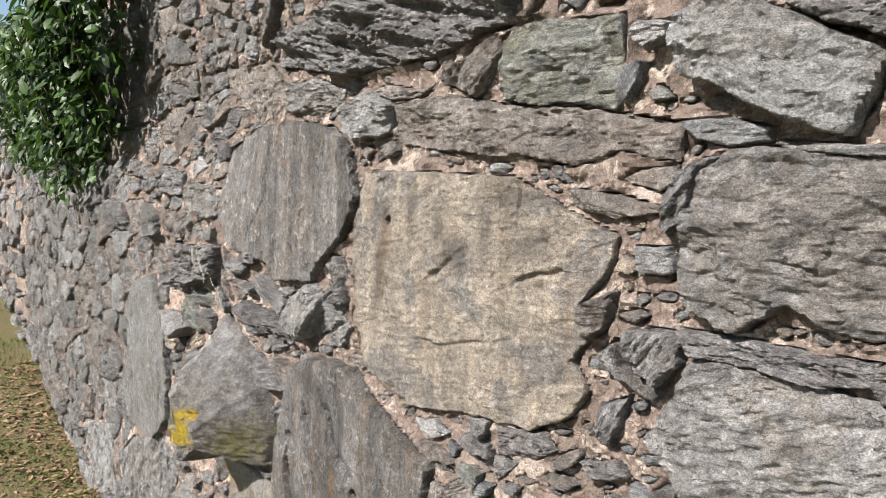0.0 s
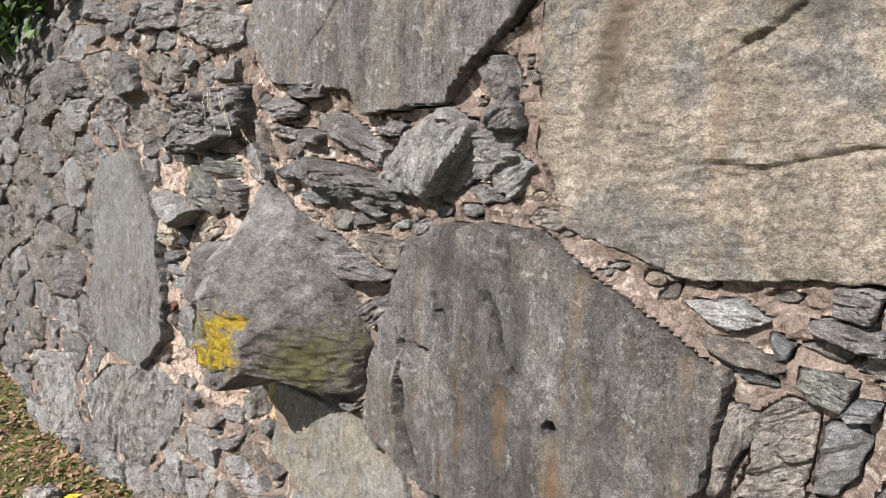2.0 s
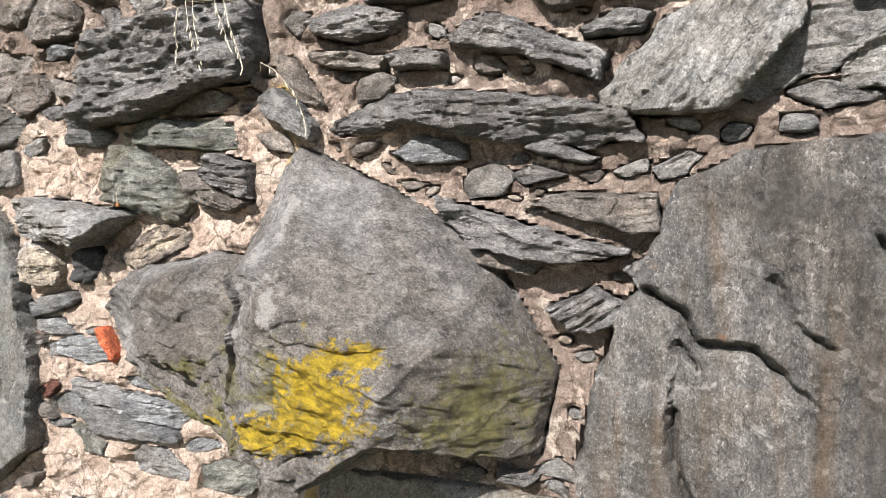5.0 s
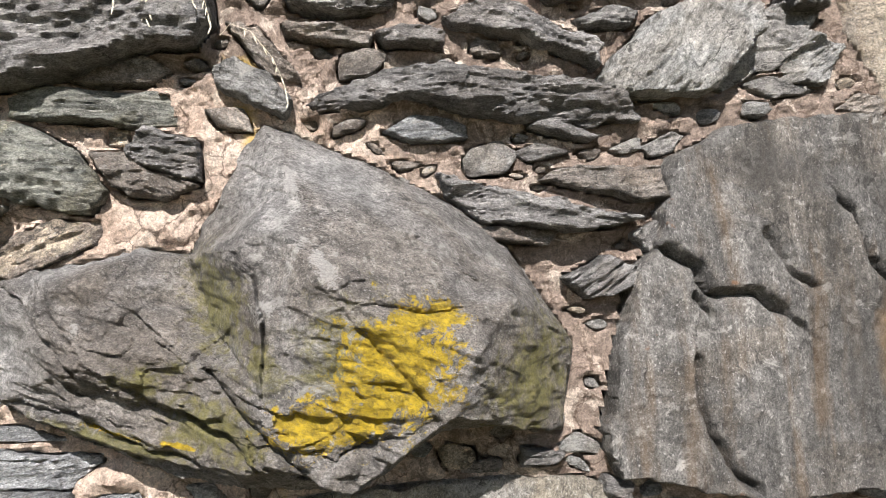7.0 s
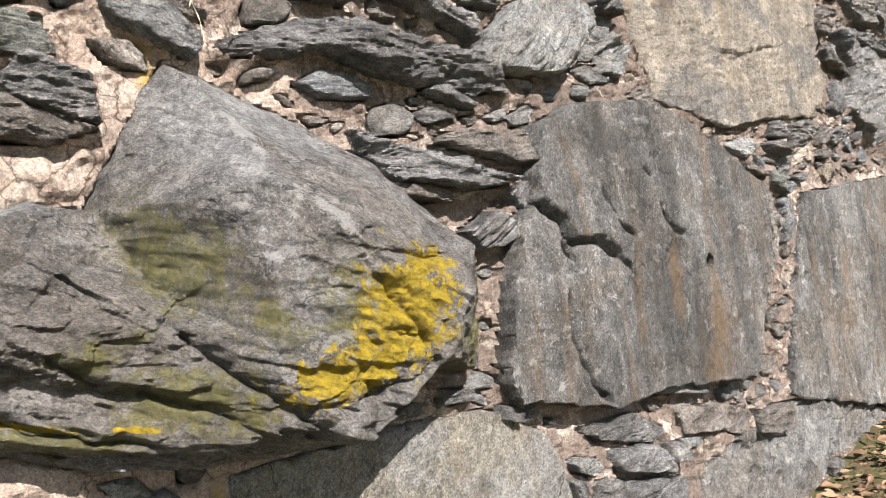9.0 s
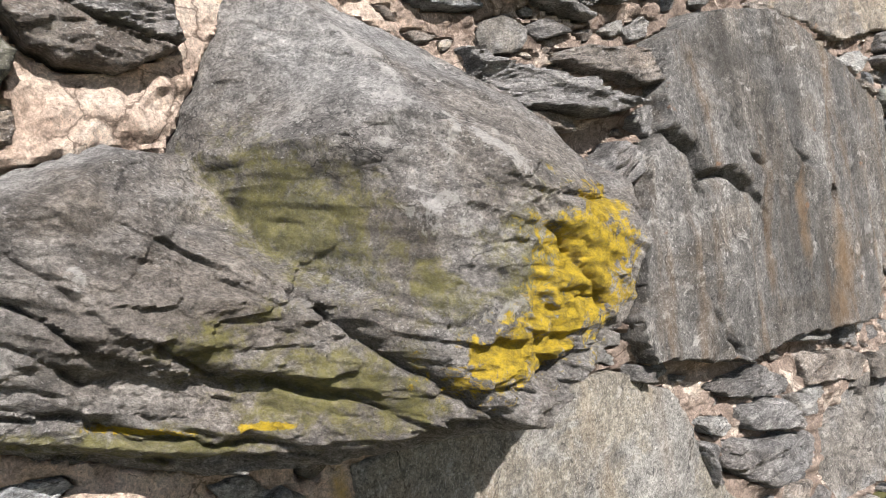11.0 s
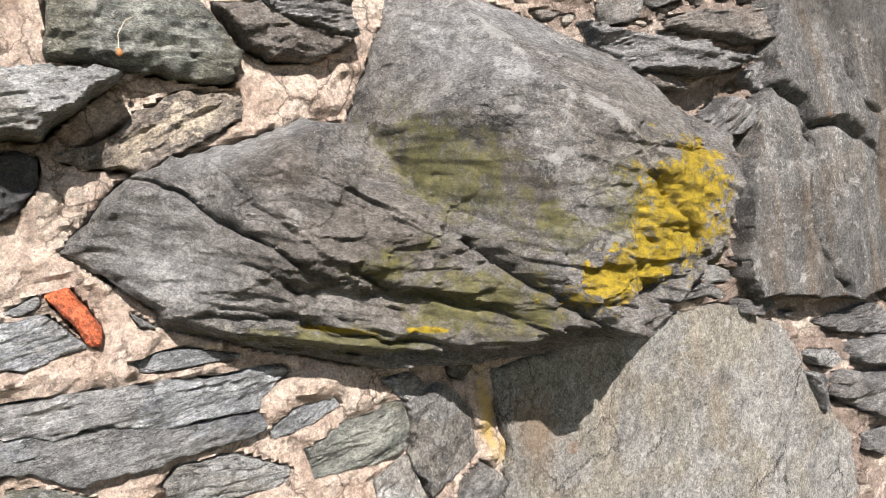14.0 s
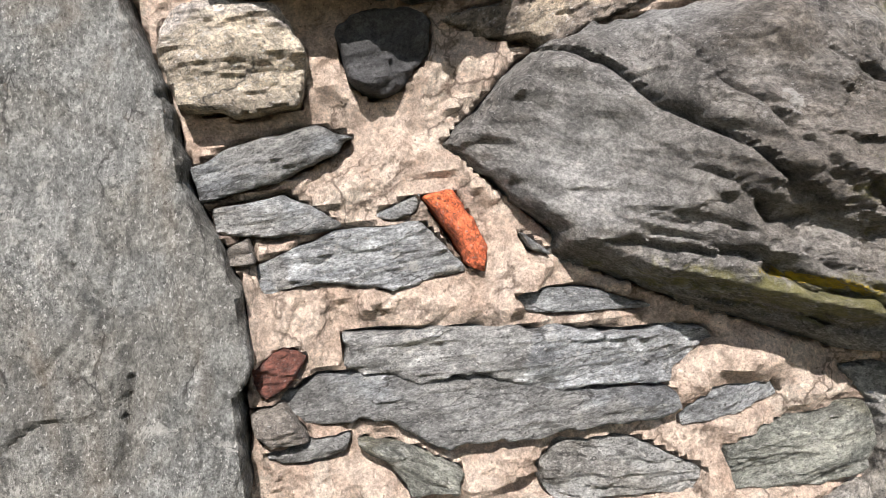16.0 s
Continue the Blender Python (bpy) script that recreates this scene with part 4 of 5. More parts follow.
stone("slate", 0.055, -10, [(-2.942, 1.066), (-2.902, 1.097), (-2.826, 1.074), (-2.822, 1.008), (-2.859, 1.015), (-2.931, 1.048)], ledges=1.0)
stone("brown", 0.04, 0, [(-3.026, 1.182), (-2.97, 1.208), (-2.907, 1.217), (-2.867, 1.192), (-2.893, 1.171), (-2.97, 1.168)], ledges=0.7)
stone("blue", 0.045, -25, [(-2.801, 1.191), (-2.766, 1.206), (-2.715, 1.171), (-2.681, 1.127), (-2.694, 1.107), (-2.74, 1.131), (-2.797, 1.167)], ledges=0.45, facets=0.3, chip=0.7)
stone("brown", 0.04, -35, [(-2.778, 1.264), (-2.731, 1.255), (-2.683, 1.191), (-2.67, 1.168), (-2.712, 1.176), (-2.753, 1.223)], ledges=0.7)
stone("brown", 0.05, 0, [(-2.692, 1.26), (-2.613, 1.251), (-2.545, 1.239), (-2.556, 1.213), (-2.637, 1.225), (-2.687, 1.239)], ledges=0.7)
stone("slate", 0.055, 0, [(-2.544, 1.238), (-2.502, 1.246), (-2.439, 1.231), (-2.439, 1.208), (-2.529, 1.215)], ledges=1.0)
stone("slate", 0.065, -5, [(-2.657, 1.121), (-2.606, 1.151), (-2.494, 1.175), (-2.337, 1.159), (-2.151, 1.119), (-2.131, 1.072), (-2.229, 1.07), (-2.408, 1.098), (-2.504, 1.132), (-2.576, 1.115), (-2.641, 1.111)], ledges=1.0)
stone("blue", 0.03, 5, [(-2.544, 1.076), (-2.488, 1.102), (-2.407, 1.082), (-2.407, 1.058), (-2.498, 1.058)], ledges=0.45, facets=0.3, chip=0.7)
stone("slate", 0.05, -20, [(-2.435, 1.255), (-2.373, 1.288), (-2.29, 1.253), (-2.179, 1.2), (-2.195, 1.165), (-2.311, 1.215), (-2.416, 1.246)], ledges=1.0)
stone("pale", 0.07, 55, [(-2.194, 1.145), (-2.095, 1.243), (-1.984, 1.285), (-1.916, 1.263), (-1.936, 1.197), (-2.021, 1.11), (-2.12, 1.105), (-2.193, 1.125)], ledges=0.7)
stone("pale", 0.03, 30, [(-1.888, 1.179), (-1.833, 1.212), (-1.776, 1.181), (-1.813, 1.118), (-1.875, 1.128)], ledges=0.7)
stone("slate", 0.04, -15, [(-2.315, 1.072), (-2.287, 1.087), (-2.196, 1.052), (-2.212, 1.041), (-2.282, 1.058)], ledges=1.0)
stone("slate", 0.07, -10, [(-2.457, 0.998), (-2.385, 0.98), (-2.279, 0.944), (-2.154, 0.913), (-2.191, 0.898), (-2.301, 0.905), (-2.39, 0.917), (-2.444, 0.961)], ledges=1.0)
stone("brown", 0.05, 0, [(-2.304, 0.983), (-2.269, 1.003), (-2.117, 0.992), (-2.104, 0.939), (-2.145, 0.939), (-2.264, 0.973)], ledges=0.7)
stone("brown", 0.05, -5, [(-2.427, 0.923), (-2.277, 0.901), (-2.302, 0.878), (-2.39, 0.896)], ledges=0.7)
stone("slate", 0.05, 30, [(-2.279, 0.827), (-2.207, 0.858), (-2.154, 0.835), (-2.169, 0.807), (-2.239, 0.791)], ledges=1.0)
stone("slate", 0.04, 45, [(-2.163, 0.887), (-2.083, 0.927), (-2.091, 0.897), (-2.144, 0.859)], ledges=1.0)
stone("slate", 0.05, 0, [(-2.69, 1.31), (-2.598, 1.328), (-2.507, 1.302), (-2.523, 1.275), (-2.61, 1.267), (-2.678, 1.285)], ledges=1.0)
stone("slate", 0.05, 0, [(-2.59, 1.363), (-2.411, 1.359), (-2.431, 1.321), (-2.503, 1.32), (-2.579, 1.328)], ledges=1.0)
stone("grey", 0.04, 0, [(-2.222, 1.245), (-2.166, 1.265), (-2.115, 1.254), (-2.129, 1.228), (-2.213, 1.23)], ledges=0.7)
stone("slate", 0.05, 40, [(-1.873, 1.269), (-1.823, 1.327), (-1.799, 1.246), (-1.864, 1.247)], ledges=1.0)
stone("speck", 0.03, 20, [(-3.153, 0.923), (-3.052, 0.967), (-2.982, 0.955), (-2.988, 0.923), (-3.063, 0.895), (-3.108, 0.872), (-3.168, 0.891), (-3.199, 0.907)], ledges=0.7)
stone("pale", 0.1, -5, [(-3.392, 1.03), (-3.277, 1.018), (-3.225, 1.004), (-3.151, 1.002), (-3.117, 0.989), (-3.169, 0.956), (-3.212, 0.927), (-3.29, 0.945), (-3.362, 0.941), (-3.406, 0.95)], "pale rough rock jutting over a deep shadow", facets=0.9, ledges=0.8)
stone("quartz", 0.05, 0, [(-3.445, 0.925), (-3.407, 0.943), (-3.35, 0.929), (-3.328, 0.886), (-3.338, 0.845), (-3.389, 0.841), (-3.437, 0.851), (-3.446, 0.888)], "milky yellow-white quartz lump", ledges=0.7)
stone("clinker", 0.03, 0, [(-3.298, 0.908), (-3.27, 0.923), (-3.235, 0.92), (-3.216, 0.905), (-3.221, 0.88), (-3.236, 0.866), (-3.25, 0.85), (-3.276, 0.846), (-3.29, 0.86), (-3.297, 0.885)], "black porous clinker lump", ledges=0.2, facets=0.6, chip=2.2, step=0.0022)
stone("blue", 0.023, 15, [(-3.438, 0.801), (-3.403, 0.818), (-3.326, 0.829), (-3.295, 0.814), (-3.311, 0.801), (-3.361, 0.783), (-3.432, 0.772)], ledges=0.45, facets=0.3, chip=0.7)
stone("blue", 0.019, 5, [(-3.425, 0.766), (-3.362, 0.773), (-3.319, 0.739), (-3.377, 0.732), (-3.423, 0.744)], ledges=0.45, facets=0.3, chip=0.7)
stone("blue", 0.016, 5, [(-3.395, 0.709), (-3.319, 0.734), (-3.246, 0.733), (-3.212, 0.686), (-3.278, 0.677), (-3.344, 0.693), (-3.388, 0.689)], ledges=0.45, facets=0.3, chip=0.7)
stone("brick", 0.03, -55, [(-3.244, 0.755), (-3.217, 0.757), (-3.204, 0.736), (-3.193, 0.704), (-3.198, 0.685), (-3.21, 0.692), (-3.228, 0.728)], "orange-red brick fragment pressed in mortar", ledges=0.7)
stone("redstone", 0.03, 0, [(-3.411, 0.619), (-3.38, 0.637), (-3.362, 0.627), (-3.374, 0.609), (-3.4, 0.595)], "red-brown rounded stone", ledges=0.7)
stone("blue", 0.012, -5, [(-3.175, 0.66), (-3.1, 0.656), (-3.042, 0.63), (-3.103, 0.633), (-3.159, 0.64)], ledges=0.45, facets=0.3, chip=0.7)
stone("blue", 0.023, 3, [(-3.327, 0.643), (-3.235, 0.636), (-3.161, 0.626), (-3.072, 0.612), (-2.994, 0.607), (-2.985, 0.593), (-3.029, 0.573), (-3.036, 0.559), (-3.153, 0.571), (-3.215, 0.595), (-3.265, 0.591), (-3.33, 0.614)], ledges=0.45, facets=0.3, chip=0.7)
stone("blue", 0.023, 6, [(-3.391, 0.593), (-3.355, 0.608), (-3.292, 0.607), (-3.27, 0.59), (-3.216, 0.592), (-3.143, 0.567), (-3.037, 0.555), (-3.033, 0.538), (-3.071, 0.528), (-3.157, 0.535), (-3.248, 0.531), (-3.294, 0.56), (-3.365, 0.567)], ledges=0.45, facets=0.3, chip=0.7)
stone("blue", 0.012, 20, [(-3.027, 0.526), (-3.001, 0.543), (-2.94, 0.548), (-2.931, 0.533), (-2.982, 0.519), (-3.025, 0.515)], ledges=0.45, facets=0.3, chip=0.7)
stone("olive", 0.013, 15, [(-2.99, 0.49), (-2.931, 0.508), (-2.853, 0.513), (-2.846, 0.475), (-2.871, 0.446), (-2.987, 0.446)], ledges=0.7)
stone("pale", 0.013, -10, [(-3.167, 0.5), (-3.144, 0.518), (-3.076, 0.511), (-3.011, 0.472), (-3.019, 0.451), (-3.15, 0.461), (-3.163, 0.484)], ledges=0.7)
stone("olive", 0.023, -35, [(-3.325, 0.544), (-3.277, 0.532), (-3.236, 0.506), (-3.243, 0.487), (-3.287, 0.494), (-3.298, 0.521)], ledges=0.7)
stone("brown", 0.03, 0, [(-3.416, 0.585), (-3.386, 0.59), (-3.367, 0.554), (-3.401, 0.554), (-3.414, 0.565)], ledges=0.7)
stone("blue", 0.013, 0, [(-3.362, 0.552), (-3.33, 0.552), (-3.337, 0.536), (-3.394, 0.534), (-3.408, 0.543)], ledges=0.45, facets=0.3, chip=0.7)
stone("brown", 0.025, 0, [(-3.416, 0.731), (-3.396, 0.738), (-3.394, 0.716), (-3.414, 0.714)], ledges=0.7)
stone("blue", 0.013, -20, [(-3.289, 0.743), (-3.245, 0.757), (-3.249, 0.743), (-3.27, 0.737)], ledges=0.45, facets=0.3, chip=0.7)
stone("blue", 0.012, -40, [(-3.159, 0.714), (-3.133, 0.69), (-3.151, 0.698)], ledges=0.45, facets=0.3, chip=0.7)
stone("grey", 0.015, 70, [(-2.845, 0.508), (-2.795, 0.524), (-2.752, 0.48), (-2.75, 0.41), (-2.835, 0.37), (-2.854, 0.428)], ledges=0.7)
stone("grey", 0.012, 60, [(-2.907, 0.418), (-2.857, 0.439), (-2.84, 0.368), (-2.906, 0.365)], ledges=0.7)
stone("pale", 0.013, -20, [(-2.87, 0.552), (-2.827, 0.549), (-2.805, 0.523), (-2.84, 0.512)], ledges=0.7)
stone("brown", 0.045, 70, [(-1.425, 0.875), (-1.384, 0.884), (-1.376, 0.851), (-1.397, 0.819), (-1.422, 0.813)], ledges=0.7)
stone("brown", 0.045, 80, [(-1.416, 0.805), (-1.377, 0.837), (-1.319, 0.819), (-1.336, 0.78), (-1.369, 0.729), (-1.383, 0.684), (-1.421, 0.659)], ledges=0.7)
stone("brown", 0.035, -30, [(-1.421, 0.93), (-1.37, 0.922), (-1.302, 0.9), (-1.312, 0.891), (-1.386, 0.902), (-1.42, 0.912)], ledges=0.7)
stone("blue", 0.02, -30, [(-1.329, 0.95), (-1.293, 0.934), (-1.303, 0.91), (-1.322, 0.907)], ledges=0.45, facets=0.3, chip=0.7)
stone("slate", 0.04, -12, [(-1.278, 0.975), (-1.245, 0.985), (-1.178, 0.978), (-1.173, 0.945), (-1.205, 0.95), (-1.239, 0.957), (-1.272, 0.96)], ledges=1.0)
stone("slate", 0.045, -8, [(-1.248, 1.032), (-1.202, 1.036), (-1.182, 1.035), (-1.196, 0.986), (-1.221, 0.99), (-1.243, 0.994)], ledges=1.0)
stone("olive", 0.03, -25, [(-1.284, 0.907), (-1.248, 0.906), (-1.209, 0.896), (-1.214, 0.879), (-1.223, 0.852), (-1.259, 0.863), (-1.282, 0.878)], ledges=0.7)
stone("blue", 0.03, 5, [(-1.223, 0.852), (-1.204, 0.877), (-1.175, 0.873), (-1.181, 0.852), (-1.215, 0.845)], ledges=0.45, facets=0.3, chip=0.7)
stone("blue", 0.025, 30, [(-1.243, 0.829), (-1.205, 0.844), (-1.185, 0.822), (-1.193, 0.775), (-1.22, 0.729), (-1.252, 0.725), (-1.245, 0.778)], ledges=0.45, facets=0.3, chip=0.7)
stone("brown", 0.02, 30, [(-1.335, 0.823), (-1.291, 0.86), (-1.252, 0.837), (-1.257, 0.76), (-1.271, 0.709), (-1.366, 0.675), (-1.342, 0.75)], ledges=0.7)
stone("grey", 0.05, 0, [(-4.47, 1.786), (-3.861, 1.715), (-3.855, 1.643), (-4.485, 1.717)], ledges=0.7)
stone("slate", 0.05, 0, [(-3.645, 1.709), (-3.308, 1.668), (-3.297, 1.565), (-3.662, 1.587)], ledges=1.0)
stone("grey", 0.05, 0, [(-3.222, 1.624), (-2.955, 1.61), (-2.831, 1.547), (-2.835, 1.482), (-2.964, 1.474), (-3.231, 1.54)], ledges=0.7)
stone("pale", 0.04, 60, [(-5.311, 0.007), (-4.606, 0.158), (-4.593, -0.037), (-4.499, -0.254), (-4.857, -0.339), (-5.118, -0.286), (-5.36, -0.179)], ledges=0.7)
stone("slate", 0.04, 0, [(-3.075, 0.219), (-2.884, 0.303), (-2.946, 0.231), (-3.052, 0.205)], ledges=1.0)
stone("quartz", 0.014, 0, [(-2.969, 1.103), (-2.938, 1.101), (-2.939, 1.074), (-2.97, 1.077)], "milky yellow-white quartz lump", ledges=0.7)
stone("grey", 0.04, 70, [(-4.106, 0.224), (-3.557, 0.357), (-3.319, 0.316), (-3.375, 0.175), (-3.727, -0.112), (-4.261, -0.171), (-4.432, 0.021)], ledges=0.7)
stone("pale", 0.026, -40, [(-3.338, 0.194), (-3.239, 0.213), (-3.078, 0.191), (-3.135, 0.086), (-3.32, 0.099)], ledges=0.7)
stone("brown", 0.04, 0, [(-3.228, 0.286), (-3.007, 0.319), (-3.067, 0.275), (-3.187, 0.248)], ledges=0.7)

# ---- small stones packed in the mortar ----
def occupancy():
    cell, x0, z0 = 0.008, -15.0, -0.6
    xs, zs = np.meshgrid(np.arange(x0, 4.8, cell), np.arange(z0, 2.9, cell), indexing="ij")
    taken = np.zeros(xs.shape, bool)
    for line in OUTLINES:
        p = np.array(line)
        i0, i1 = [int(np.clip((v - x0) / cell, 0, xs.shape[0])) for v in (p[:, 0].min() - 0.02, p[:, 0].max() + 0.03)]
        j0, j1 = [int(np.clip((v - z0) / cell, 0, xs.shape[1])) for v in (p[:, 1].min() - 0.02, p[:, 1].max() + 0.03)]
        if i1 > i0 and j1 > j0:
            taken[i0:i1, j0:j1] |= inside(xs[i0:i1, j0:j1], zs[i0:i1, j0:j1], line) > -0.003
    return taken, cell, x0, z0


def fitted(rng, x0, x1, z0, z1, wide, high):
    """Angular stones that share their joints: the cells between jittered seeds, flatter than wide."""
    cols, rows = int((x1 - x0) / wide), int((z1 - z0) / high)
    seeds = {(i, j): (x0 + (i + 0.5 * (j % 2) + rng.uniform(0.05, 0.95)) * wide, z0 + (j + rng.uniform(0.05, 0.95)) * high) for i in range(-2, cols + 2) for j in range(-2, rows + 2)}
    k = (wide / high) ** 2
    for i in range(cols):
        for j in range(rows):
            cx, cz = seeds[i, j]
            poly = [(cx - wide, cz - high), (cx + wide, cz - high), (cx + wide, cz + high), (cx - wide, cz + high)]
            for di in (-2, -1, 0, 1, 2):
                for dj in (-2, -1, 0, 1, 2):
                    if (di or dj) and (i + di, j + dj) in seeds:
                        ox, oz = seeds[i + di, j + dj]
                        nx, nz = ox - cx, (oz - cz) * k
                        lim = nx * (ox + cx) / 2 + nz * (oz + cz) / 2 - 0.02 * math.hypot(nx, nz) * wide
                        cut = []
                        for (ax, az), (bx, bz) in zip(poly, poly[1:] + poly[:1]):
                            a, b = nx * ax + nz * az - lim, nx * bx + nz * bz - lim
                            if a <= 0:
                                cut.append((ax, az))
                            if a * b < 0:
                                f = a / (a - b)
                                cut.append((ax + f * (bx - ax), az + f * (bz - az)))
                        poly = cut
                        if len(poly) < 3:
                            break
                if len(poly) < 3:
                    break
            if len(poly) >= 3:
                yield cx, cz, poly


def pack():
    rng = random.Random(5)
    taken, cell, x0, z0 = occupancy()
    rest = []
    made = 0
    for x1, x2, wide, high in ((-8.0, -3.5, 0.3, 0.15), (-5.5, -2.7, 0.14, 0.075)):
        for x, z, outline in fitted(rng, x1, x2, -0.45, 2.7, wide, high):
            if -3.45 < x < -2.75 and 0.33 < z < 1.4:
                continue
            for shrink in (1.0, 0.75, 0.55):
                poly = [(x + shrink * (p - x), z + shrink * (q - z)) for p, q in outline]
                spots = [(int((p - x0) / cell), int((q - z0) / cell)) for p, q in [(x, z)] + poly + [((x + p) / 2, (z + q) / 2) for p, q in poly]]
                if all(0 <= i < taken.shape[0] and 0 <= j < taken.shape[1] and not taken[i, j] for i, j in spots):
                    break
            else:
                continue
            p = np.array(poly)
            i0, i1 = [max(0, int((v - x0) / cell)) for v in (p[:, 0].min() - 0.01, p[:, 0].max() + 0.02)]
            j0, j1 = [max(0, int((v - z0) / cell)) for v in (p[:, 1].min() - 0.01, p[:, 1].max() + 0.02)]
            gx, gz = np.meshgrid(x0 + cell * np.arange(i0, i1), z0 + cell * np.arange(j0, j1), indexing="ij")
            block = taken[i0:i1, j0:j1]
            block |= inside(gx[:block.shape[0], :block.shape[1]], gz[:block.shape[0], :block.shape[1]], poly) > -0.001
            kind = rng.choice(["grey", "slate", "slate", "brown", "grey", "pale", "brown", "dull"])
            proud, dip = rng.uniform(0.012, 0.05), rng.gauss(10, 25)
            if made < 130 and x > -4.1 and shrink > 0.6:
                made += 1
                stone(kind, proud, dip, poly, ledges=0.4, facets=0.7, arris_r=0.06)
            else:
                me, centre, _ = stone_mesh(kind, proud, dip, poly, step=0.007 if x > -4.4 else 0.012 if x > -5.5 else 0.025, ledges=0.4, facets=0.6, arris_r=0.06)
                rest.append((me, centre, kind))
    for size, tries in ((0.4, 700), (0.27, 1500), (0.17, 2600), (0.10, 4200), (0.065, 3400), (0.042, 4200), (0.026, 3500)):
        for _ in range(tries):
            x, z = ((rng.uniform(-7.0, -3.5) if rng.random() < 0.5 else rng.uniform(-14.5, -2.2) if rng.random() < 0.6 else rng.uniform(-0.2, 4.6)) if size > 0.12 else rng.uniform(-6.5, 0.1) if size > 0.08 else rng.uniform(-4.4, 0.1)), rng.uniform(-0.5 if rng.random() < 0.5 else 0.0, 2.75)
            calm = -3.42 < x < -2.78 and 0.37 < z < 1.12
            if size > 0.12 and -3.9 < x < 0.05 and (0.3 < z < 1.35 or size > 0.3):
                continue
            if size < 0.08 and x < -4.0 and rng.random() < 0.6:
                continue
            if calm:
                continue
            if size < 0.05 and (x < -3.3 or z < 0.37):
                continue
            s = size * rng.uniform(0.8, 1.25)
            flat, dip = rng.uniform(0.3, 0.75), rng.gauss(0, 16)
            if x < -2.9 and z > 1.3:
                flat = rng.uniform(0.4, 0.9)
            a = radians(dip)
            n = rng.randint(4, 6)
            outline = []
            for k in range(n):
                th = 2 * math.pi * (k + rng.uniform(-0.3, 0.3)) / n
                r = 0.5 * s * rng.uniform(0.8, 1.3)
                p, q = r * math.cos(th), r * math.sin(th) * flat
                outline.append((x + p * math.cos(a) - q * math.sin(a), z + p * math.sin(a) + q * math.cos(a)))
            pts = [(x, z)] + outline + [((x + p) / 2, (z + q) / 2) for p, q in outline]
            spots = [(int((p - x0) / cell), int((q - z0) / cell)) for p, q in pts]
            if any(not (0 <= i < taken.shape[0] and 0 <= j < taken.shape[1]) or taken[i, j] for i, j in spots):
                continue
            r = int(0.5 * s / cell) + 2
            ci, cj = spots[0]
            i0, j0 = max(ci - r, 0), max(cj - r, 0)
            gx, gz = np.meshgrid(x0 + cell * np.arange(i0, ci + r), z0 + cell * np.arange(j0, cj + r), indexing="ij")
            block = taken[i0:ci + r, j0:cj + r]
            gx, gz = gx[:block.shape[0], :block.shape[1]], gz[:block.shape[0], :block.shape[1]]
            block |= inside(gx, gz, outline) > -0.003
            kind = rng.choice(["brown", "brown", "brown", "slate", "grey", "blue", "pale", "speck"] if x > -3.9 else ["grey", "pale", "slate", "brown", "grey", "pale"])
            if size < 0.03:
                kind = rng.choice(["brown", "pale", "quartz", "speck", "grey"])
            proud = rng.uniform(0.008, 0.016) if size < 0.06 else rng.uniform(0.012, 0.03) if size < 0.12 else rng.uniform(0.03, 0.075)
            if made < 290 and -3.9 < x < -0.4 and size > 0.03:
                made += 1
                stone(kind, proud, dip, outline, ledges=0.5, facets=0.6, arris_r=0.06)
            else:
                step = 0.03 if x > 0.1 else 0.006 if x > -3.9 else 0.011 if x > -5.5 else 0.025
                me, centre, _ = stone_mesh(kind, proud, dip, outline, step=min(step, s / 6), ledges=0.5, facets=0.4, arris_r=0.06)
                rest.append((me, centre, kind))
    kinds = sorted({k for _, _, k in rest})
    verts, faces, mats, total = [], [], [], 0
    for me, centre, kind in rest:
        co = np.zeros(len(me.vertices) * 3)
        me.vertices.foreach_get("co", co)
        verts.append(co.reshape(-1, 3) + centre)
        ids = np.zeros(len(me.polygons) * 4, int)
        me.polygons.foreach_get("vertices", ids)
        faces.append(ids.reshape(-1, 4) + total)
        mats += [kinds.index(kind)] * len(me.polygons)
        total += len(co) // 3
        bpy.data.meshes.remove(me)
    me = mesh_of("rubble", np.concatenate(verts), np.concatenate(faces), ROCKS[kinds[0]])
    for k in kinds[1:]:
        me.materials.append(ROCKS[k])
    me.polygons.foreach_set("material_index", mats)
    ob = new("rubble", me)
    ob.parent = wall
    tagged(ob, "small mixed rubble stones packed in the mortar", kind="stuff")


pack()
build_mortar()


# ---- ground ----
def ground_z(x):
    fall = 0.07 + 0.14 * (np.clip(x, -5.2, 0.5) + 1.5)
    return fall + np.clip(-5.2 - x, 0, 5.0) * 0.2


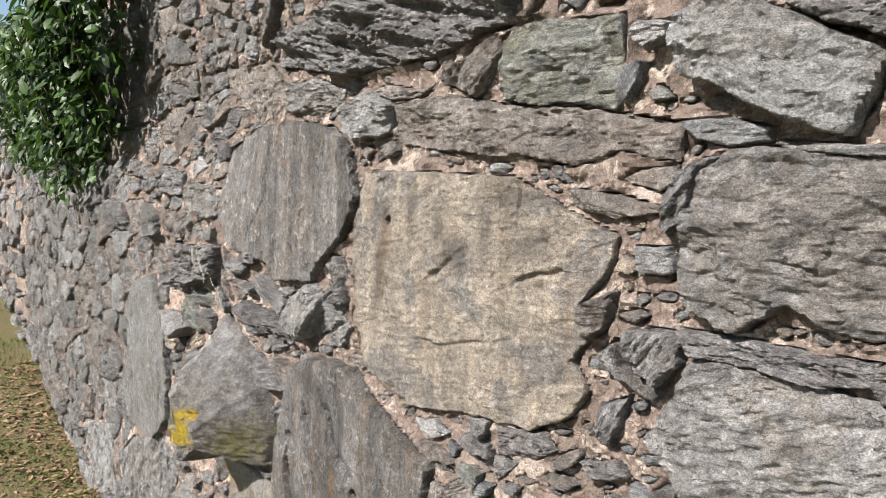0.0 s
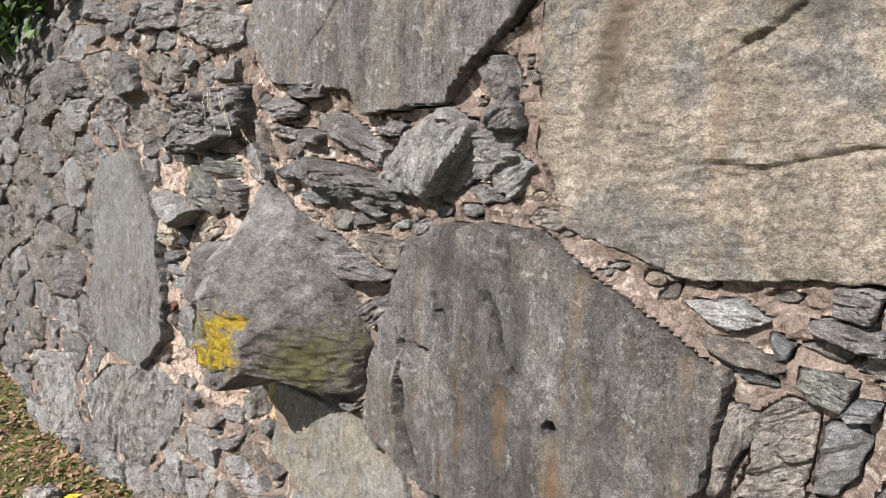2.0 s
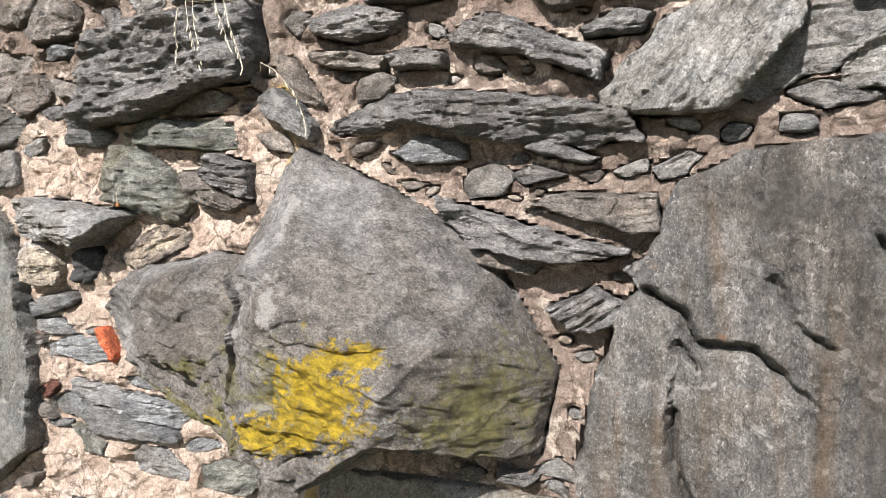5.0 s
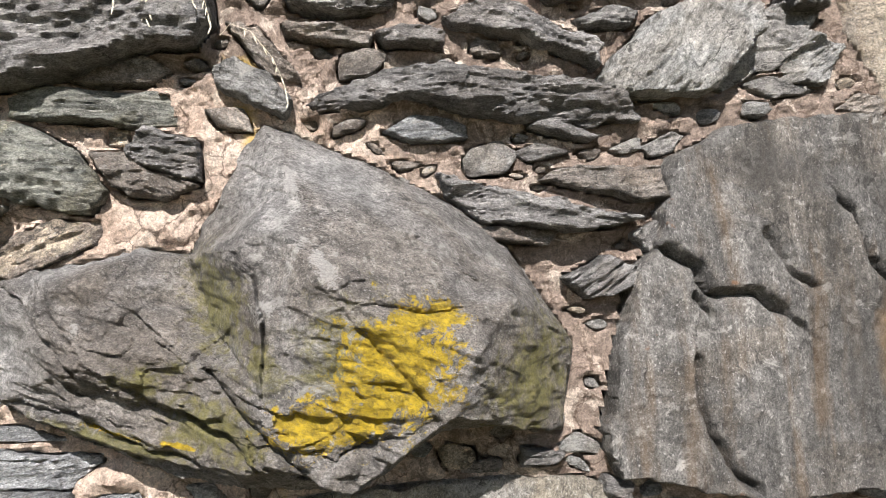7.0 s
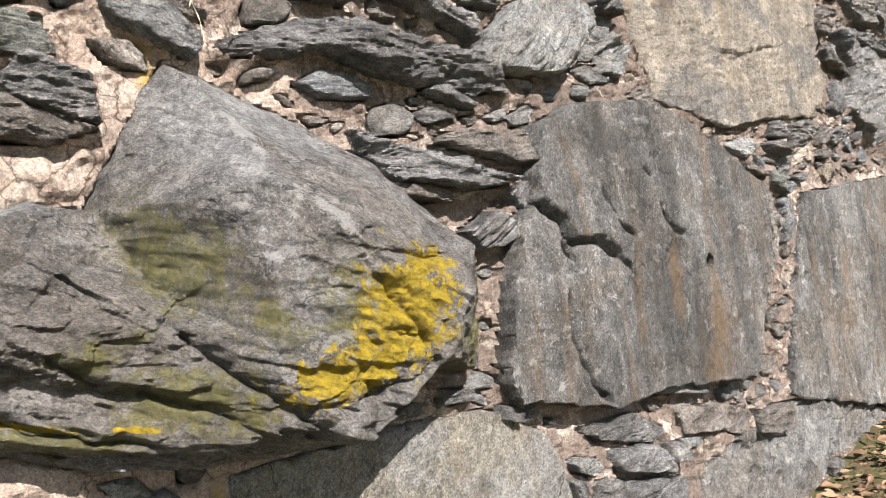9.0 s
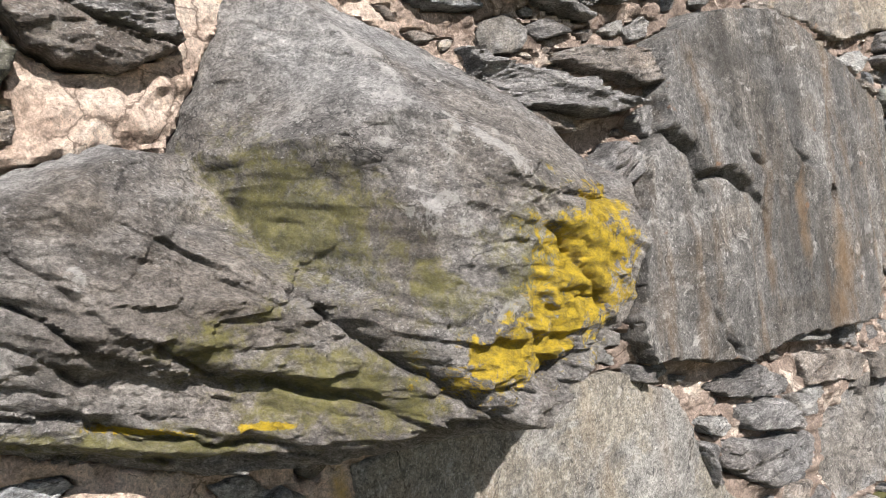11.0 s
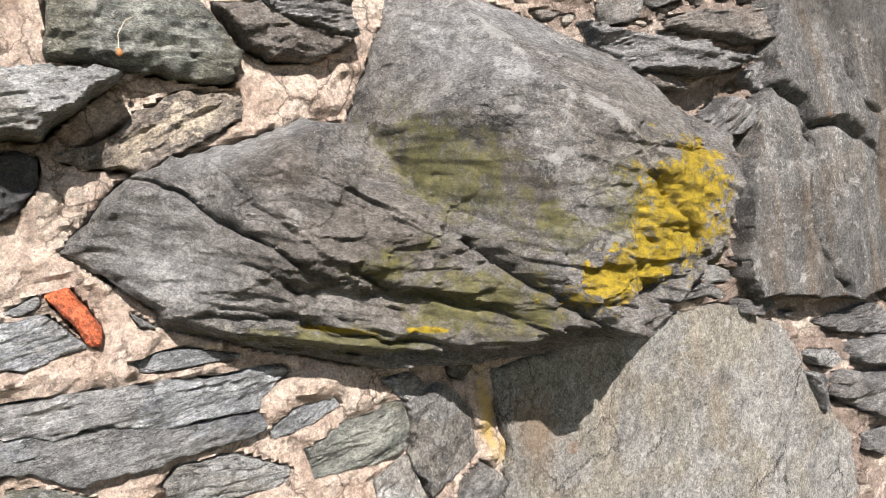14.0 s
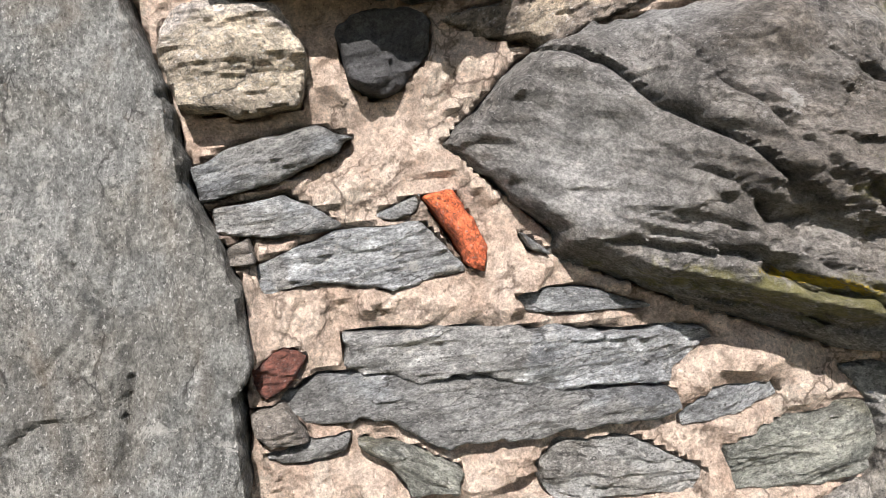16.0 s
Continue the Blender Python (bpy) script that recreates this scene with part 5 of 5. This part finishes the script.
def build_ground():
    m = Nodes("grassy_soil", 0.95, 0.1)
    c = m.coords(jump=False)
    n = m.noise(c, 9.0, 8.0, 0.75)
    col = m.mix(m.ramp(n, 0.44, 0.58), rgb(0.15, 0.11, 0.07), rgb(0.1, 0.12, 0.04))
    col = m.mix(m.ramp(m.noise(c, 60.0, 6.0, 0.8), 0.4, 0.7), col, rgb(0.2, 0.17, 0.08))
    m.put(m.b.inputs["Base Color"], col)
    m.put(m.b.inputs["Normal"], m.bump(m.noise(c, 40.0, 8.0, 0.75), 0.03))
    a = np.array([-400, -150, -60, -25, -12, -8, *np.arange(-6, 1, 0.12), 3, 8, 20, 60, 150, 400])
    b = np.array([-400, -150, -60, -25, -10, -4, -1, *np.arange(0, 1.7, 0.1), 2.5, 4, 10, 30, 100, 400])
    xs, ys = np.meshgrid(a, b, indexing="ij")
    z = ground_z(xs) + 0.03 * fbm(xs * 3, ys * 3, 3, 4.0)
    v, q, _ = sheet(xs, ys, np.ones(xs.shape, bool), z)
    ob = new("ground", mesh_of("ground", v[:, [0, 2, 1]], q, m.mat))
    return tagged(ob, "thin grass and bare soil with fallen leaves", "ground", kind="structure")


build_ground()


def leafy(name, low, high, rough=0.6, through_light=0.25):
    m = Nodes(name, rough, 0.3)
    c = m.coords(jump=False)
    island = m.t.nodes.new("ShaderNodeNewGeometry").outputs["Random Per Island"]
    col = m.mix(island, rgb(*low), rgb(*high))
    col = m.mix(m.math("MULTIPLY", m.ramp(m.noise(c, 70.0, 5.0, 0.7), 0.45, 0.7), 0.4), col, rgb(low[0] * 0.6, low[1] * 0.6, low[2] * 0.6))
    m.put(m.b.inputs["Base Color"], col)
    if through_light:
        tr = m.t.nodes.new("ShaderNodeBsdfTranslucent")
        m.put(tr.inputs["Color"], col)
        mix = m.t.nodes.new("ShaderNodeMixShader")
        mix.inputs[0].default_value = through_light
        m.put(mix.inputs[1], m.b.outputs[0]), m.put(mix.inputs[2], tr.outputs[0])
        m.put(m.t.nodes["Material Output"].inputs["Surface"], mix.outputs[0])
    return m.mat


GRASS = leafy("grass_blades", (0.07, 0.11, 0.02), (0.2, 0.21, 0.06))
LITTER = leafy("dry_leaves", (0.15, 0.085, 0.05), (0.36, 0.235, 0.145), 0.9, 0.1)
STRAW = leafy("straw", (0.5, 0.44, 0.32), (0.72, 0.66, 0.52), 0.7, 0.2)
YELLOW = leafy("yellow_leaf", (0.62, 0.47, 0.02), (0.75, 0.6, 0.06), 0.6, 0.2)
IVY = leafy("vine_leaves", (0.012, 0.028, 0.006), (0.055, 0.11, 0.015), 0.45, 0.3)
BARK = leafy("vine_bark", (0.1, 0.075, 0.05), (0.16, 0.12, 0.08), 0.9, 0.0)


def ground_at(x, y):
    return float(ground_z(np.array(x)) + 0.03 * fbm(np.array(x * 3.0), np.array(y * 3.0), 3, 4.0))


def grass():
    rng = random.Random(8)
    v, f = [], []
    while len(f) < 26000:
        x = -3.2 - 9.0 * rng.random() ** 1.7
        y = float(wall_y(np.array(x), np.array(0.0))) - 0.02 - 2.2 * rng.random()
        if vnoise(np.array(x * 2.2), np.array(y * 2.2), 3.0) < -0.12 or rng.random() < 0.55 * max(0.0, 1 - (float(wall_y(np.array(x), np.array(0.0))) - y) / 0.35):
            continue
        z = ground_at(x, y) - 0.004
        h, th, w = rng.uniform(0.015, 0.05), rng.uniform(0, 6.28), rng.uniform(0.0015, 0.003)
        dx, dy = math.cos(th), math.sin(th)
        b = len(v)
        v += [(x - dy * w, y + dx * w, z), (x + dy * w, y - dx * w, z), (x + dx * h * 0.35, y + dy * h * 0.35, z + h * 0.65), (x + dx * h * 0.9, y + dy * h * 0.9, z + h * 0.85)]
        f += [(b, b + 1, b + 2), (b + 1, b + 3, b + 2)]
    me = bpy.data.meshes.new("grass")
    me.from_pydata(v, [], f)
    me.materials.append(GRASS)
    tagged(new("grass", me), "short patchy green lawn grass", "grass", kind="stuff")


def leaf_faces(at, along, up, length, width, curl):
    """An oval pointed leaf, folded along its midrib: verts and faces."""
    side = along.cross(up).normalized()
    rows = [(0.0, 0.0), (0.25, 0.8), (0.5, 1.0), (0.78, 0.6), (1.0, 0.0)]
    v, f = [], []
    for s, w in rows:
        mid = at + along * (length * s) + up * (-curl * length * s * s)
        v += [mid - side * (width * 0.5 * w) + up * (0.12 * width * w), mid, mid + side * (width * 0.5 * w) + up * (0.12 * width * w)]
    for k in range(4):
        a = 3 * k
        f += [(a, a + 1, a + 4, a + 3), (a + 1, a + 2, a + 5, a + 4)]
    return v, f


def leaves_object(name, items, material):
    v, f = [], []
    for item in items:
        lv, lf = leaf_faces(*item)
        f += [tuple(i + len(v) for i in face) for face in lf]
        v += lv
    me = bpy.data.meshes.new(name)
    me.from_pydata([tuple(p) for p in v], [], f)
    me.materials.append(material)
    return new(name, me)


def turned(rng, flatness=1.0):
    th = rng.uniform(0, 6.28)
    along = Vector((math.cos(th), math.sin(th), rng.uniform(-0.3, 0.3) * flatness)).normalized()
    up = (Vector((0, 0, 1)) + Vector((rng.uniform(-1, 1), rng.uniform(-1, 1), 0)) * 0.5 * flatness)
    up = (up - along * up.dot(along)).normalized()
    return along, up


def litter():
    rng = random.Random(11)
    items = []
    for _ in range(4200):
        left = rng.random() < 0.45
        x = rng.uniform(-7.5, -3.0) if left else rng.uniform(-2.1, -0.1)
        away = abs(rng.gauss(0, 0.28 if left else 0.3))
        y = float(wall_y(np.array(x), np.array(0.0))) - 0.03 - away
        along, up = turned(rng)
        size = rng.uniform(0.02, 0.055) if left else rng.uniform(0.012, 0.04)
        items.append((Vector((x, y, ground_at(x, y) + rng.uniform(0.002, 0.025))), along, up, size, size * rng.uniform(0.3, 0.6), rng.uniform(-0.3, 0.5)))
    tagged(leaves_object("leaf_litter", items, LITTER), "dry brown fallen leaves and twigs along the wall foot", "leaves", kind="stuff")


grass()
litter()


def yellow_leaf(x, away, size):
    rng = random.Random(int(abs(x) * 1000))
    y = float(wall_y(np.array(x), np.array(0.0))) - away
    along, up = turned(rng, 0.4)
    ob = leaves_object("fallen_leaf", [(Vector((0, 0, 0)), along, up, size, size * 0.6, 0.1)], YELLOW)
    ob.location = (x, y, ground_at(x, y) + 0.02)
    tagged(ob, "bright yellow fallen leaf lying on the grass", "leaf", "fallen yellow leaves")


for spot in ((-4.02, 0.28, 0.09), (-3.32, 0.14, 0.08), (-3.55, 0.2, 0.07), (-3.12, 0.12, 0.07), (-5.2, 0.6, 0.07)):
    yellow_leaf(*spot)


def ground_stone():
    bm = bmesh.new()
    bmesh.ops.create_icosphere(bm, subdivisions=4, radius=1.0)
    for p in bm.verts:
        n = 1 + 0.35 * noise.fractal(p.co * 1.7, 1.0, 2.0, 4)
        p.co = Vector((p.co.x * 0.09 * n, p.co.y * 0.06 * n, p.co.z * 0.05 * n))
    me = bpy.data.meshes.new("loose_stone")
    bm.to_mesh(me)
    bm.free()
    me.materials.append(ROCKS["quartz"])
    ob = new("loose_stone", me)
    y = float(wall_y(np.array(-4.12), np.array(0.0))) - 0.32
    ob.location = (-4.12, y, ground_at(-4.12, y) + 0.03)
    tagged(ob, "white lump of stone lying in the grass", "stone")


ground_stone()


def seedling():
    base = Vector((-0.86, 1.02, ground_at(-0.86, 1.02)))
    top = new("seedling")
    top.location = base
    rng = random.Random(4)
    green = leafy("seedling_leaves", (0.08, 0.18, 0.03), (0.2, 0.32, 0.05))
    for k in range(9):
        th = k * 2.4
        along = Vector((math.cos(th), math.sin(th), 0.35)).normalized()
        up = Vector((0, 0, 1))
        up = (up - along * up.dot(along)).normalized()
        ob = leaves_object("leaf", [(Vector((0, 0, 0.02 + 0.008 * k)), along, up, rng.uniform(0.05, 0.09), 0.04, 0.4)], YELLOW if k == 4 else green)
        ob.parent = top
    tagged(top, "small green seedling with one yellow leaf at the wall foot", "plant")


seedling()


# ---- the vine that hangs over the wall ----
def tube(name, pts, radius, material, parent=None):
    cu = bpy.data.curves.new(name, "CURVE")
    cu.dimensions, cu.bevel_depth, cu.bevel_resolution = "3D", 1.0, 1
    sp = cu.splines.new("POLY")
    sp.points.add(len(pts) - 1)
    for k, (p, q) in enumerate(zip(sp.points, pts)):
        p.co, p.radius = (*q, 1), radius * (1 - 0.7 * k / max(1, len(pts) - 1))
    tmp = bpy.data.objects.new(name, cu)
    scene.collection.objects.link(tmp)
    me = bpy.data.meshes.new_from_object(tmp)
    bpy.data.objects.remove(tmp)
    me.materials.clear()
    me.materials.append(material)
    ob = new(name, me)
    if parent:
        ob.parent = parent
    return ob


def vine():
    rng = random.Random(21)
    top = new("vine")
    items, roots = [], []
    for k in range(60):
        x = rng.uniform(-7.6, -4.05)
        z_low = 2.3 if x > -4.3 else 2.02 if x > -4.8 else 1.72 if x > -5.6 else 1.9
        z_low += abs(rng.gauss(-0.1, 0.2)) - 0.12
        y0 = float(wall_y(np.array(x), np.array(2.4)))
        p = Vector((x, y0 + 0.1, 3.3))
        pts = [p.copy()]
        out = rng.uniform(0.15, 0.75)
        while p.z > z_low:
            f = (3.3 - p.z) / max(0.2, 3.3 - z_low)
            goal = float(wall_y(np.array(p.x), np.array(p.z))) - 0.05 - out * min(1.0, f * 2.5) * (1.25 - f)
            p = Vector((p.x + rng.gauss(0, 0.03), p.y + (goal - p.y) * 0.4, p.z - 0.07))
            pts.append(p.copy())
        roots.append(pts)
        for q in pts[1:]:
            for _ in range(5):
                along = Vector((rng.uniform(-1, 1), rng.uniform(-1.0, 0.3), rng.uniform(-1.2, 0.1))).normalized()
                up = Vector((rng.uniform(-0.5, 0.5), -0.8, rng.uniform(0.2, 1.0)))
                up = (up - along * up.dot(along)).normalized()
                size = rng.uniform(0.05, 0.1)
                items.append((q + Vector((rng.gauss(0, 0.06), rng.gauss(0, 0.05), rng.gauss(0, 0.04))), along, up, size, size * rng.uniform(0.5, 0.75), rng.uniform(0, 0.4)))
    for pts in roots[::3]:
        tube("stem", pts, 0.008, BARK, top)
    ob = leaves_object("foliage", items, IVY)
    ob.parent = top
    tagged(ob, "dense pointed green leaves, partly in shade")
    tagged(top, "leafy green vine hanging from the wall top", "vine")


vine()


# ---- dry grass and other small finds on the wall ----
def dry_grass(pts, heads, seed):
    rng = random.Random(seed)
    top = new("dry_grass")
    top.location = pts[0]
    local = [Vector(p) - Vector(pts[0]) for p in pts]
    tube("stem", local, 0.0006, STRAW, top)
    for k in range(heads):
        s = 0.35 + 0.65 * k / max(1, heads - 1)
        i = min(int(s * (len(local) - 1)), len(local) - 2)
        f = s * (len(local) - 1) - i
        at = local[i].lerp(local[i + 1], f)
        along = Vector((rng.uniform(-0.5, 0.5), rng.uniform(-0.3, 0.1), -1)).normalized()
        up = Vector((0, -1, 0))
        up = (up - along * up.dot(along)).normalized()
        ob = leaves_object("seed_head", [(at, along, up, rng.uniform(0.010, 0.016), 0.0022, 0.2)], STRAW)
        ob.parent = top
    tagged(top, "bleached dry grass stem with hanging seed heads", "dry grass", "dry grass on the wall")


for n, (x, z, drop, lean, heads) in enumerate(((-2.905, 1.37, 0.12, 0.02, 9), (-2.885, 1.37, 0.11, 0.005, 8), (-2.845, 1.37, 0.10, 0.03, 9), (-2.825, 1.36, 0.125, 0.035, 10), (-2.915, 1.36, 0.09, -0.015, 6))):
    y = float(wall_y(np.array(x), np.array(z))) - 0.105
    dry_grass([(x, y + 0.06, z), (x + lean * 0.2, y, z - 0.01), (x + lean * 0.5, y - 0.005, z - drop * 0.4), (x + lean * 0.8, y, z - drop * 0.75), (x + lean, y + 0.002, z - drop)], heads, 40 + n)
y = float(wall_y(np.array(-2.73), np.array(1.2))) - 0.07
dry_grass([(-2.785, y + 0.03, 1.235), (-2.765, y, 1.243), (-2.735, y - 0.01, 1.228), (-2.705, y, 1.19), (-2.69, y, 1.15), (-2.685, y, 1.12)], 9, 60)


def dry_bud():
    y = float(wall_y(np.array(-3.115), np.array(1.0))) - 0.07
    top = new("dry_bud")
    top.location = (-3.115, y, 1.008)
    bm = bmesh.new()
    bmesh.ops.create_icosphere(bm, subdivisions=2, radius=1.0)
    for p in bm.verts:
        p.co = Vector((p.co.x * 0.0038, p.co.y * 0.0035, p.co.z * 0.0045 * (1.3 if p.co.z > 0 else 0.9)))
    me = bpy.data.meshes.new("bud")
    bm.to_mesh(me)
    bm.free()
    me.materials.append(leafy("bud_skin", (0.3, 0.13, 0.045), (0.34, 0.16, 0.06)))
    new("bud", me).parent = top
    tube("stalk", [(0, 0, 0.004), (0.002, -0.004, 0.02), (0.012, -0.006, 0.034), (0.022, -0.004, 0.038)], 0.0007, STRAW, top)
    tagged(top, "tiny orange dried bud on a thin stalk, caught on the slate", "bud")


dry_bud()
